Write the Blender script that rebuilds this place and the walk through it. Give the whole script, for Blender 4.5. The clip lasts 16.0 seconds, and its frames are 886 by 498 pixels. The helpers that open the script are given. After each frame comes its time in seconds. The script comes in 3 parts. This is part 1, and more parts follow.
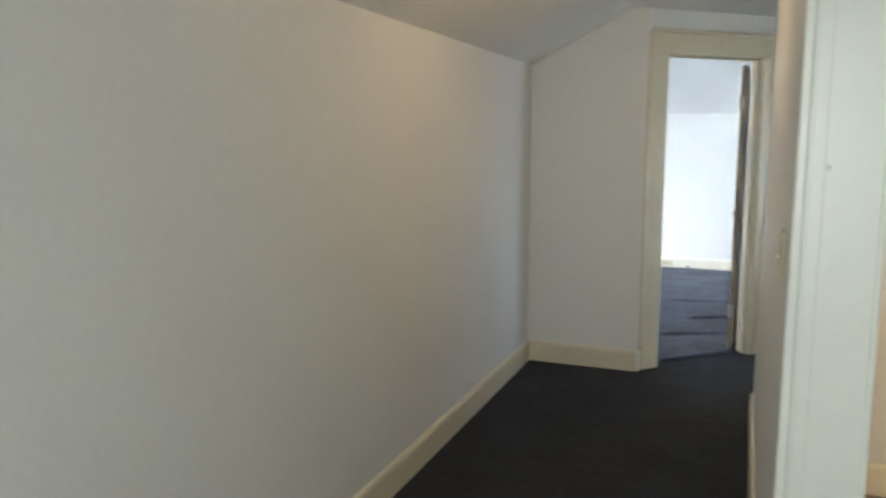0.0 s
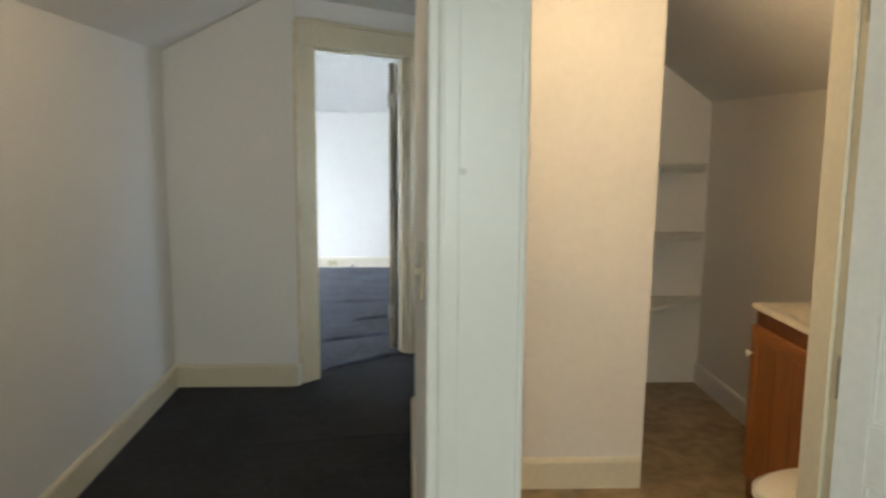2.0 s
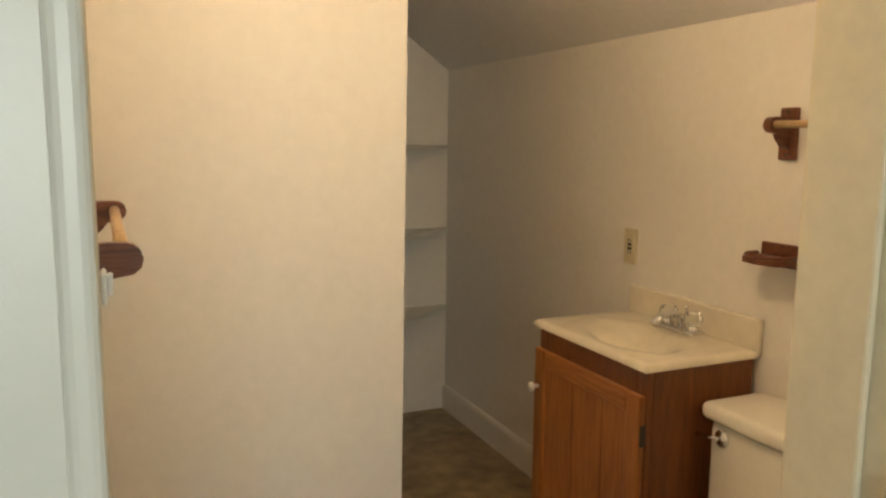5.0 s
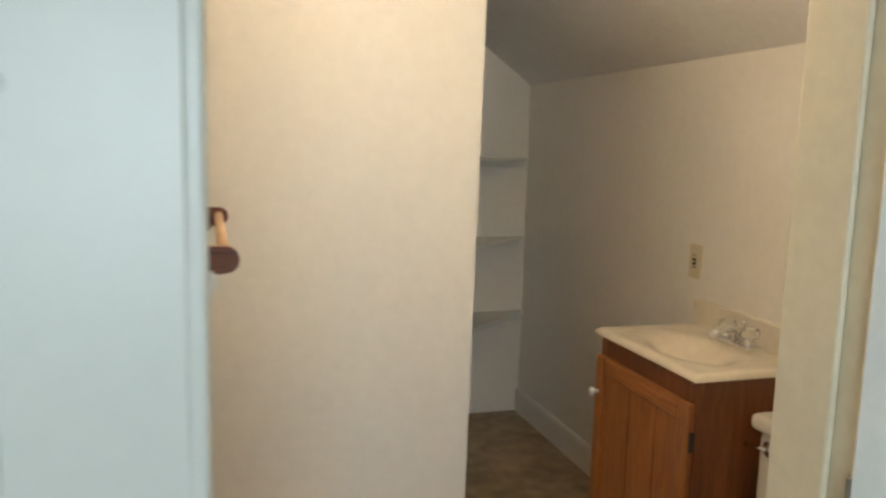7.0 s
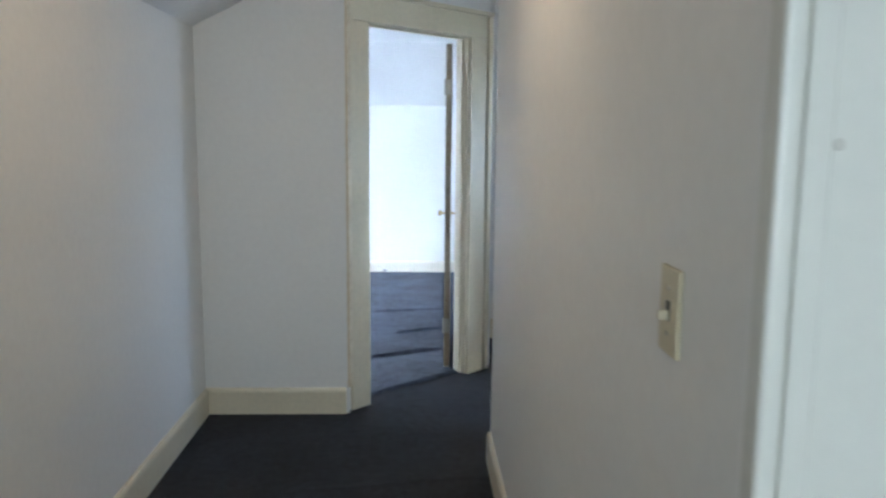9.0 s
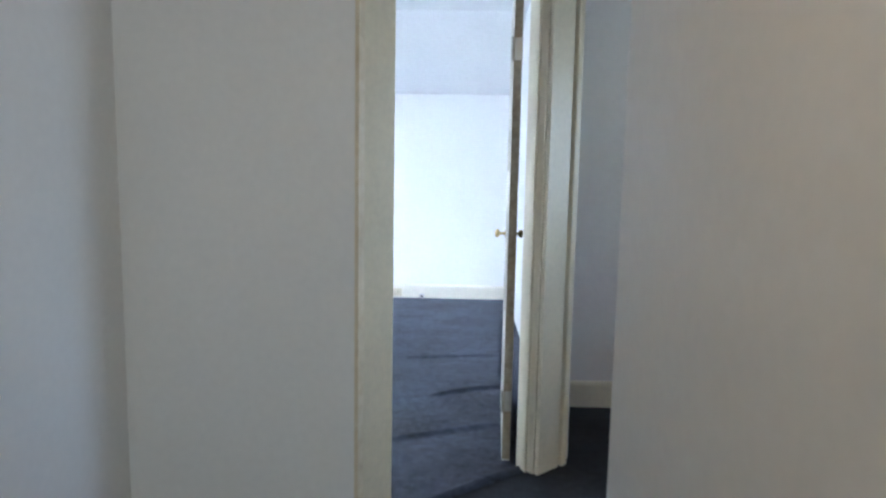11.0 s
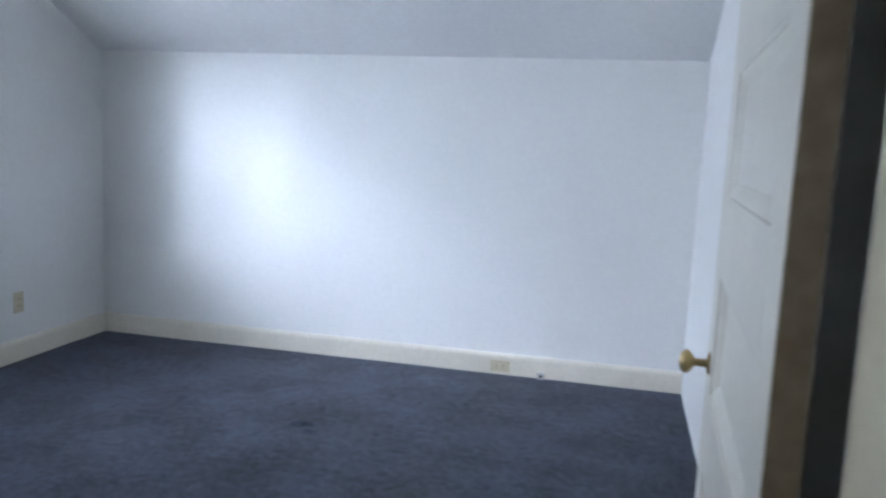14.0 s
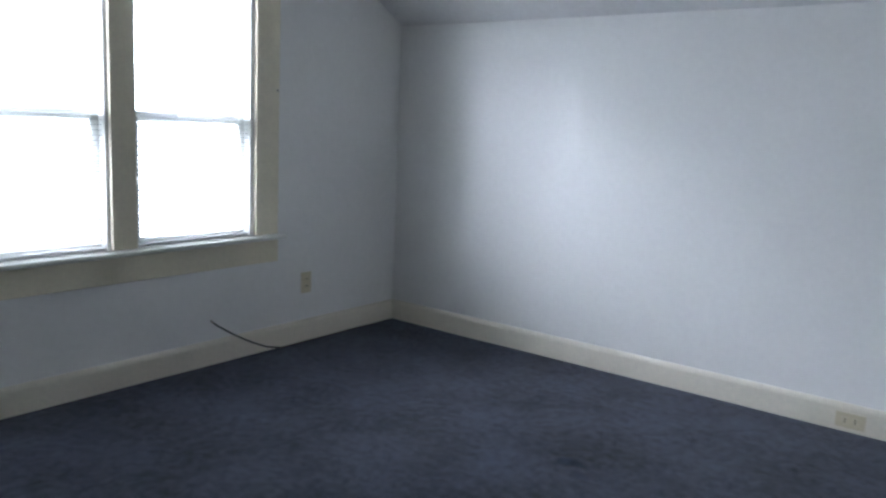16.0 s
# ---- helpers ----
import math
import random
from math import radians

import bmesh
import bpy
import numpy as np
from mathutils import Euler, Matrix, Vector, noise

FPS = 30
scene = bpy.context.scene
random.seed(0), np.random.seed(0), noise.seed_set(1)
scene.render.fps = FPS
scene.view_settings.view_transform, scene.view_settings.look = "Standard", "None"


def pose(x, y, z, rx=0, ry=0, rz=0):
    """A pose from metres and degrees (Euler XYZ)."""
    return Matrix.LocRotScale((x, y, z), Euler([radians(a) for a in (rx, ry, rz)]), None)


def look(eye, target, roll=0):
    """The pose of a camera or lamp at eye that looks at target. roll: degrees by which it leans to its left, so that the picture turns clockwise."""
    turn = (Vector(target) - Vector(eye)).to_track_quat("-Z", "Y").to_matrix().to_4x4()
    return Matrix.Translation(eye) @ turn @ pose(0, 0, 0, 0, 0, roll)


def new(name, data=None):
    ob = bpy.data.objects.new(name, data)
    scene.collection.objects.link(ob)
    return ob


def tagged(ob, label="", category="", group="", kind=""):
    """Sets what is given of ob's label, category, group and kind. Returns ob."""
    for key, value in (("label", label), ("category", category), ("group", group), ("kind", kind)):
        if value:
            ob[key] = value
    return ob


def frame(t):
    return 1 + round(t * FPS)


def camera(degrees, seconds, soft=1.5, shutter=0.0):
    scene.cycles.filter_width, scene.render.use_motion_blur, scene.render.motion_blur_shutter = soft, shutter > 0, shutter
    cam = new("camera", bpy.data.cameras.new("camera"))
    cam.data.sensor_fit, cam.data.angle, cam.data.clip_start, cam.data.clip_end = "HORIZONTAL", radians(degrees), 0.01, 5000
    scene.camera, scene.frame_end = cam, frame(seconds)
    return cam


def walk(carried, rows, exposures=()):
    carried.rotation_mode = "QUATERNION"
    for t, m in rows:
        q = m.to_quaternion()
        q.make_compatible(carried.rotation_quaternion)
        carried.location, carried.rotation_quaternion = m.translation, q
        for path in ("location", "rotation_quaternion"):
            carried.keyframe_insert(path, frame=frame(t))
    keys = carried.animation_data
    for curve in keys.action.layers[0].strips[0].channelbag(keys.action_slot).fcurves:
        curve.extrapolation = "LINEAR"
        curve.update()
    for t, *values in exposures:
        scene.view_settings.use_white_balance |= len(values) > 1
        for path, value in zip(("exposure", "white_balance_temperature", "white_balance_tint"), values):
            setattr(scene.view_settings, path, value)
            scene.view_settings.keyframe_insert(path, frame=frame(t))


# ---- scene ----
cam = camera(60.0, 16.0, soft=2.4, shutter=0.5)
PATH = [
    (0, (1.348, -1.783, 1.511), (0.620, 0.057, 1.224), 0.0),
    (0.5, (1.370, -1.729, 1.543), (0.836, 0.177, 1.253), 0.4),
    (1, (1.370, -1.711, 1.538), (1.035, 0.241, 1.257), 0.6),
    (1.5, (1.379, -1.606, 1.520), (1.252, 0.371, 1.242), 0.8),
    (2, (1.409, -1.353, 1.508), (1.498, 0.624, 1.219), 0.4),
    (2.5, (1.440, -1.125, 1.481), (1.766, 0.826, 1.189), 0.8),
    (3, (1.504, -0.824, 1.459), (2.054, 1.075, 1.156), 1.2),
    (3.5, (1.608, -0.588, 1.415), (2.267, 1.276, 1.114), 1.3),
    (4, (1.652, -0.405, 1.366), (2.406, 1.426, 1.085), 0.5),
    (4.2, (1.621, -0.383, 1.369), (2.415, 1.431, 1.093), 0.1),
    (6.3, (1.654, -0.251, 1.400), (2.435, 1.567, 1.110), 1.6),
    (6.5, (1.670, -0.302, 1.388), (2.402, 1.539, 1.117), 1.2),
    (7, (1.620, -0.497, 1.420), (2.204, 1.396, 1.147), 1.6),
    (7.5, (1.491, -0.655, 1.446), (1.940, 1.274, 1.165), 1.7),
    (8, (1.284, -0.813, 1.441), (1.611, 1.141, 1.170), 1.8),
    (8.5, (1.118, -0.894, 1.457), (1.341, 1.076, 1.171), 1.1),
    (9, (1.106, -0.719, 1.451), (1.173, 1.259, 1.163), 0.5),
    (9.5, (1.116, -0.408, 1.434), (1.089, 1.572, 1.150), 0.3),
    (9.7, (1.114, -0.298, 1.425), (1.064, 1.683, 1.149), 0.1),
    (11.8, (1.049, 1.644, 1.364), (1.021, 3.625, 1.087), 1.4),
    (12, (1.079, 1.839, 1.368), (1.028, 3.817, 1.080), 0.8),
    (12.5, (1.101, 2.240, 1.362), (1.004, 4.216, 1.068), 1.1),
    (13, (1.094, 2.545, 1.378), (0.947, 4.518, 1.083), 1.3),
    (13.5, (1.113, 2.841, 1.368), (0.842, 4.804, 1.097), 1.2),
    (14, (1.126, 3.235, 1.305), (0.685, 5.166, 1.031), 2.5),
    (14.5, (1.159, 3.603, 1.243), (0.485, 5.465, 0.965), 2.3),
    (15, (1.040, 3.747, 1.247), (0.182, 5.528, 0.942), 2.6),
    (15.5, (1.019, 3.869, 1.251), (-0.051, 5.527, 0.924), 2.5),
    (16, (0.991, 3.927, 1.218), (-0.197, 5.503, 0.897), 2.7),
]
# the picture is opened up in the dim hall and closed down in the bright bedroom, and its white balance follows the lamps
EXPOSURES = [(0, 3.36, 5900, 11), (0.5, 3.42, 5850, 11), (1.0, 3.36, 5950, 11), (1.5, 3.27, 5950, 10), (2.0, 3.12, 6100, 10), (3.0, 3.08, 6500, 9), (3.5, 2.95, 6850, 11), (4.0, 3.0, 6950, 12),
             (6.3, 3.38, 5450, 9), (7.0, 3.30, 5400, 9), (7.5, 3.17, 5350, 9), (8.0, 3.17, 5150, 11), (9.0, 3.44, 5220, 12), (9.7, 3.50, 5180, 13), (11.8, 3.07, 5350, 13), (13.0, 2.47, 5450, 15), (14.2, 2.28, 5450, 16), (15.0, 1.98, 5550, 15), (16.0, 1.68, 5750, 15)]
walk(cam, [(t, look(eye, target, roll)) for t, eye, target, roll in PATH], EXPOSURES)

# ---------------------------------------------------------------- light
world = bpy.data.worlds.new("sky")
scene.world = world
world.use_nodes = True
wn = world.node_tree.nodes
sky = wn.new("ShaderNodeTexSky")
sky.sky_type = 'NISHITA'
sky.sun_disc = False
sky.sun_elevation = radians(24)
sky.sun_rotation = radians(220)
world.node_tree.links.new(sky.outputs[0], wn["Background"].inputs[0])
wn["Background"].inputs[1].default_value = 0.05
scene.view_settings.exposure = 0.0


def area_lamp(name, at, target, w, h, watts, colour):
    d = bpy.data.lights.new(name, 'AREA')
    d.shape, d.size, d.size_y, d.energy, d.color = 'RECTANGLE', w, h, watts, colour
    ob = new(name, d)
    ob.matrix_world = look(at, target)
    return ob


def bulb_lamp(name, at, watts, colour, radius=0.05):
    d = bpy.data.lights.new(name, 'POINT')
    d.energy, d.color, d.shadow_soft_size = watts, colour, radius
    ob = new(name, d)
    ob.location = at
    return ob


sun = bpy.data.lights.new("sun", 'SUN')
sun.energy, sun.angle, sun.color = 9.0, radians(50), (0.88, 0.94, 1.0)
new("sun", sun).matrix_world = look((0, 0, 10), (1.7, 2.0, 8.84))

WARM = (1.0, 0.74, 0.44)
area_lamp("window_daylight", (-2.19, 5.70, 1.30), (0.5, 5.70, 0.6), 1.35, 1.3, 3.8, (0.80, 0.885, 1.0))
area_lamp("landing_daylight", (1.42, -2.66, 1.28), (1.95, 1.7, 0.3), 0.9, 1.2, 3.4, (0.96, 1.0, 0.89)).data.spread = radians(140)
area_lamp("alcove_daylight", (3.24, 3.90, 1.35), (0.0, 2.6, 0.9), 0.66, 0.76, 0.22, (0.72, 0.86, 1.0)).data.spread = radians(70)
bulb_lamp("hall_bulb", (0.86, 1.25, 2.12), 0.60, (1.0, 0.69, 0.38))
bulb_lamp("bathroom_bulb", (2.18, 0.80, 2.08), 1.75, (1.0, 0.68, 0.36))
bulb_lamp("side_room_bulb", (2.9, 5.5, 2.05), 4.0, (1.0, 0.66, 0.32))

# ---------------------------------------------------------------- materials


def material(name, colour, rough=0.6, metal=0.0, vary=0.06, big=1.2, fine=60.0, bump=0.0, bump_scale=220.0, tint=None, random_part=0.0):
    m = bpy.data.materials.new(name)
    m.use_nodes = True
    n, l = m.node_tree.nodes, m.node_tree.links
    b = n["Principled BSDF"]
    b.inputs["Roughness"].default_value = rough
    b.inputs["Metallic"].default_value = metal
    tc = n.new("ShaderNodeTexCoord")
    n1 = n.new("ShaderNodeTexNoise")
    n1.inputs["Scale"].default_value = big
    n1.inputs["Detail"].default_value = 5
    n2 = n.new("ShaderNodeTexNoise")
    n2.inputs["Scale"].default_value = fine
    n2.inputs["Detail"].default_value = 3
    for k in (n1, n2):
        l.new(tc.outputs["Object"], k.inputs["Vector"])
    mix = n.new("ShaderNodeMath")
    mix.operation = 'ADD'
    l.new(n1.outputs["Fac"], mix.inputs[0])
    l.new(n2.outputs["Fac"], mix.inputs[1])
    ramp = n.new("ShaderNodeMapRange")
    ramp.inputs["From Min"].default_value, ramp.inputs["From Max"].default_value = 0.65, 1.35
    l.new(mix.outputs[0], ramp.inputs["Value"])
    c = n.new("ShaderNodeMix")
    c.data_type = 'RGBA'
    dark = tint or [v * (1 - 2 * vary) for v in colour]
    c.inputs["A"].default_value = (*dark, 1)
    c.inputs["B"].default_value = (*[min(1, v * (1 + vary * 0.5)) for v in colour], 1)
    l.new(ramp.outputs[0], c.inputs["Factor"])
    out = c.outputs["Result"]
    if random_part:
        info = n.new("ShaderNodeObjectInfo")
        hsv = n.new("ShaderNodeHueSaturation")
        mr = n.new("ShaderNodeMapRange")
        mr.inputs["To Min"].default_value, mr.inputs["To Max"].default_value = 1 - random_part, 1 + random_part
        l.new(info.outputs["Random"], mr.inputs["Value"])
        l.new(mr.outputs[0], hsv.inputs["Value"])
        l.new(out, hsv.inputs["Color"])
        out = hsv.outputs[0]
    l.new(out, b.inputs["Base Color"])
    if bump:
        n3 = n.new("ShaderNodeTexNoise")
        n3.inputs["Scale"].default_value = bump_scale
        n3.inputs["Detail"].default_value = 4
        l.new(tc.outputs["Object"], n3.inputs["Vector"])
        bp = n.new("ShaderNodeBump")
        bp.inputs["Strength"].default_value = bump
        bp.inputs["Distance"].default_value = 0.004
        l.new(n3.outputs["Fac"], bp.inputs["Height"])
        l.new(bp.outputs[0], b.inputs["Normal"])
    return m


def wood(name, light, dark, axis=2, rough=0.4, scale=9.0):
    m = bpy.data.materials.new(name)
    m.use_nodes = True
    n, l = m.node_tree.nodes, m.node_tree.links
    b = n["Principled BSDF"]
    b.inputs["Roughness"].default_value = rough
    tc = n.new("ShaderNodeTexCoord")
    mp = n.new("ShaderNodeMapping")
    s = [scale, scale, scale]
    s[axis] = scale * 0.09
    mp.inputs["Scale"].default_value = s
    l.new(tc.outputs["Object"], mp.inputs["Vector"])
    n1 = n.new("ShaderNodeTexNoise")
    n1.inputs["Scale"].default_value = 2.2
    n1.inputs["Detail"].default_value = 8
    n1.inputs["Distortion"].default_value = 1.6
    n2 = n.new("ShaderNodeTexNoise")
    n2.inputs["Scale"].default_value = 14
    n2.inputs["Detail"].default_value = 6
    for k in (n1, n2):
        l.new(mp.outputs[0], k.inputs["Vector"])
    add = n.new("ShaderNodeMath")
    add.operation = 'ADD'
    l.new(n1.outputs["Fac"], add.inputs[0])
    l.new(n2.outputs["Fac"], add.inputs[1])
    r = n.new("ShaderNodeValToRGB")
    r.color_ramp.elements[0].position, r.color_ramp.elements[0].color = 0.38, (*dark, 1)
    r.color_ramp.elements[1].position, r.color_ramp.elements[1].color = 0.62, (*light, 1)
    half = n.new("ShaderNodeMath")
    half.operation = 'MULTIPLY'
    half.inputs[1].default_value = 0.5
    l.new(add.outputs[0], half.inputs[0])
    l.new(half.outputs[0], r.inputs[0])
    l.new(r.outputs[0], b.inputs["Base Color"])
    bp = n.new("ShaderNodeBump")
    bp.inputs["Strength"].default_value, bp.inputs["Distance"].default_value = 0.15, 0.002
    l.new(n2.outputs["Fac"], bp.inputs["Height"])
    l.new(bp.outputs[0], b.inputs["Normal"])
    return m


def plain(name, colour, rough=0.5, metal=0.0):
    return material(name, colour, rough, metal, vary=0.04, big=6, fine=90)


def glass_material(name):
    m = bpy.data.materials.new(name)
    m.use_nodes = True
    b = m.node_tree.nodes["Principled BSDF"]
    b.inputs["Transmission Weight"].default_value = 1.0
    b.inputs["Roughness"].default_value = 0.02
    b.inputs["IOR"].default_value = 1.45
    b.inputs["Base Color"].default_value = (0.95, 0.98, 0.97, 1)
    return m


def glow(name, colour, strength):
    m = bpy.data.materials.new(name)
    m.use_nodes = True
    b = m.node_tree.nodes["Principled BSDF"]
    b.inputs["Emission Color"].default_value = (*colour, 1)
    b.inputs["Emission Strength"].default_value = strength
    return m


M_WALL = material("wall_paint", (0.80, 0.785, 0.75), 0.55, vary=0.025, big=0.9, fine=35, bump=0.12, bump_scale=260)
M_BATHWALL = material("bath_wall_paint", (0.76, 0.73, 0.67), 0.42, vary=0.03, big=1.1, fine=30, bump=0.15, bump_scale=200)
M_CEIL = material("ceiling_paint", (0.82, 0.81, 0.79), 0.7, vary=0.04, big=1.5, fine=40, bump=0.2, bump_scale=140)
M_TRIM = material("cream_trim_paint", (0.74, 0.67, 0.50), 0.38, vary=0.05, big=3, fine=50, bump=0.08, bump_scale=90)
M_BASE = material("baseboard_paint", (0.76, 0.70, 0.58), 0.4, vary=0.05, big=3, fine=50, bump=0.08, bump_scale=90)
M_DOOR = material("white_door_paint", (0.80, 0.79, 0.74), 0.38, vary=0.04, big=3, fine=50, bump=0.08, bump_scale=90)
M_DOORCREAM = material("cream_door_paint", (0.64, 0.60, 0.50), 0.4, vary=0.05, big=3, fine=50, bump=0.08, bump_scale=90)
M_CASING = material("casing_paint", (0.70, 0.69, 0.625), 0.36, vary=0.02, big=4, fine=40, bump=0.1, bump_scale=70)
M_CARPET = material("blue_grey_carpet", (0.062, 0.072, 0.108), 0.95, vary=0.42, big=3.0, fine=26, bump=1.0, bump_scale=420)
M_CARPET.node_tree.nodes["Principled BSDF"].inputs["Sheen Weight"].default_value = 0.1
M_CARPET.node_tree.nodes["Principled BSDF"].inputs["Sheen Roughness"].default_value = 0.45
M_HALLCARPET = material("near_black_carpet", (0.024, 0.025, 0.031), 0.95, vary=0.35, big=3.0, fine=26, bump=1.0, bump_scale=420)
M_LINO = material("mottled_brown_lino", (0.40, 0.29, 0.155), 0.42, vary=0.3, big=4, fine=13, tint=(0.14, 0.10, 0.055))
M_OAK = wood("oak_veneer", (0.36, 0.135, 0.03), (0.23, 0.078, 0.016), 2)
# darkened copy of the oak: shade on vanity sides and face frame as colour
M_OAKSHADE = wood("oak_shaded", (0.215, 0.072, 0.018), (0.135, 0.043, 0.011), 2)
M_OAKRAIL = wood("oak_rail_grain", (0.39, 0.15, 0.036), (0.23, 0.08, 0.017), 1)
M_WALNUT = wood("walnut_stain", (0.19, 0.062, 0.026), (0.075, 0.022, 0.010), 0, scale=30)
M_DOWEL = wood("pale_dowel", (0.55, 0.38, 0.20), (0.42, 0.27, 0.13), 1, scale=30)
M_PLANK = wood("red_brown_floor", (0.17, 0.05, 0.02), (0.07, 0.02, 0.01), 1, scale=12)
M_MARBLE = material("cultured_marble", (0.74, 0.68, 0.55), 0.22, vary=0.05, big=7, fine=30)
M_PORCELAIN = material("porcelain", (0.76, 0.73, 0.64), 0.12, vary=0.02)
M_CHROME = plain("chrome", (0.8, 0.8, 0.8), 0.12, 1.0)
M_BRASS = plain("brass", (0.50, 0.37, 0.17), 0.28, 1.0)
M_STEEL = plain("dull_steel", (0.45, 0.42, 0.36), 0.4, 1.0)
M_IVORY = plain("ivory_plastic", (0.60, 0.53, 0.36), 0.35)
M_WHITE = plain("white_plastic", (0.78, 0.77, 0.73), 0.35)
M_STAIN = material("yellowed_filler", (0.70, 0.63, 0.48), 0.5, vary=0.12, big=5, fine=30, tint=(0.60, 0.50, 0.33))
# darker tan than the door paint: shade on the hinge edge put into colour
M_EDGE = material("shaded_tan_edge", (0.34, 0.28, 0.19), 0.5, vary=0.15, big=4, fine=40, tint=(0.20, 0.15, 0.09))
M_JACK = plain("pale_grey_plastic", (0.50, 0.46, 0.44), 0.4)
M_DARK = plain("dark_slot", (0.03, 0.025, 0.02), 0.6)
M_CABLE = plain("black_cable", (0.02, 0.02, 0.022), 0.45)
M_GLASS = glass_material("window_glass")
M_ACRYLIC = glass_material("clear_acrylic")
M_BLIND = material("white_blind", (0.82, 0.82, 0.80), 0.5, vary=0.02)

# ---------------------------------------------------------------- mesh helpers


def add_box(bm, lo, hi, bevel=0.0, seg=1, m=None):
    v = bmesh.ops.create_cube(bm, size=1.0)["verts"]
    mid = [(a + b) / 2 for a, b in zip(lo, hi)]
    dim = [b - a for a, b in zip(lo, hi)]
    for p in v:
        p.co = Vector((p.co[i] * dim[i] + mid[i] for i in range(3)))
        if m is not None:
            p.co = m @ p.co
    if bevel:
        edges = list({e for p in v for e in p.link_edges})
        bmesh.ops.bevel(bm, geom=edges, offset=bevel, segments=seg, affect='EDGES', profile=0.5)
    return bm


def box(lo, hi, bevel=0.0, seg=1, m=None):
    return add_box(bmesh.new(), lo, hi, bevel, seg, m)


def prism(points, axis, a, b):
    """A flat outline pushed along an axis from a to b; the outline holds the two other coordinates in order."""
    bm = bmesh.new()
    rings = []
    for t in (a, b):
        ring = []
        for p in points:
            c = list(p)
            c.insert(axis, t)
            ring.append(bm.verts.new(c))
        rings.append(ring)
    k = len(points)
    bm.faces.new(rings[0])
    bm.faces.new(rings[1])
    for i in range(k):
        bm.faces.new((rings[0][i], rings[0][(i + 1) % k], rings[1][(i + 1) % k], rings[1][i]))
    bmesh.ops.recalc_face_normals(bm, faces=bm.faces)
    return bm


def lathe(profile, centre, axis='Z', steps=28):
    """A turned body: profile rows of (radius, height) along the axis from the centre."""
    bm = bmesh.new()
    rings = []
    for r, h in profile:
        ring = []
        for i in range(steps):
            a = 2 * math.pi * i / steps
            u, v = r * math.cos(a), r * math.sin(a)
            c = {'Z': (u, v, h), 'X': (h, u, v), 'Y': (u, h, v)}[axis]
            ring.append(bm.verts.new(Vector(centre) + Vector(c)))
        rings.append(ring)
    for a, b in zip(rings, rings[1:]):
        for i in range(steps):
            bm.faces.new((a[i], a[(i + 1) % steps], b[(i + 1) % steps], b[i]))
    bm.faces.new(rings[0])
    bm.faces.new(rings[-1])
    bmesh.ops.recalc_face_normals(bm, faces=bm.faces)
    return bm


def tube(points, radius, steps=10):
    bm = bmesh.new()
    pts = [Vector(p) for p in points]
    rings = []
    for i, p in enumerate(pts):
        d = (pts[min(i + 1, len(pts) - 1)] - pts[max(i - 1, 0)]).normalized()
        side = d.cross(Vector((0, 0, 1)))
        if side.length < 0.05:
            side = d.cross(Vector((1, 0, 0)))
        side.normalize()
        up = side.cross(d)
        rings.append([bm.verts.new(p + radius * (math.cos(2 * math.pi * k / steps) * side + math.sin(2 * math.pi * k / steps) * up)) for k in range(steps)])
    for a, b in zip(rings, rings[1:]):
        for k in range(steps):
            bm.faces.new((a[k], a[(k + 1) % steps], b[(k + 1) % steps], b[k]))
    bm.faces.new(rings[0])
    bm.faces.new(rings[-1])
    bmesh.ops.recalc_face_normals(bm, faces=bm.faces)
    return bm


def link(name, bm, mat, smooth=False):
    me = bpy.data.meshes.new(name)
    bm.to_mesh(me)
    bm.free()
    me.materials.append(mat)
    if smooth:
        for p in me.polygons:
            p.use_smooth = True
    return new(name, me)


def part(name, bm, mat, parent, label="", smooth=False):
    ob = link(name, bm, mat, smooth)
    ob.parent = parent
    ob.matrix_parent_inverse = parent.matrix_world.inverted()
    if label:
        ob["label"] = label
    return ob


def base(name, at, label, category, group=""):
    ob = new(name)
    ob.empty_display_size = 0.1
    ob.matrix_world = pose(*at)
    return tagged(ob, label, category, group)


def structure(name, bm, mat, label="", smooth=False):
    return tagged(link(name, bm, mat, smooth), label, "", "", "structure")


# ---------------------------------------------------------------- the shell
TOP = 2.5
CEIL = 2.30
KNEE = 1.98
END_Y = 3.20
HALL_X = 1.44
BATH_X = 1.570
EAVE_X = 3.205
BATH_Y = 1.78
FAR_Y = 7.49
WIN_X = -2.075
EAST_X = 1.522
BED_X = 1.42
GREY_Y = 4.75
SILL_Z = 0.60
HEAD_Z = 1.98
DOOR_H = 2.03
# slanting bedroom doorway: local x runs along the wall, y goes into the bedroom
DL = Vector((0.842, 3.336, 0))
DR = Vector((1.402, 3.876, 0))
DW = (DR - DL).length
DANG = math.degrees(math.atan2(DR.y - DL.y, DR.x - DL.x))
DM = pose(DL.x, DL.y, 0, 0, 0, DANG)

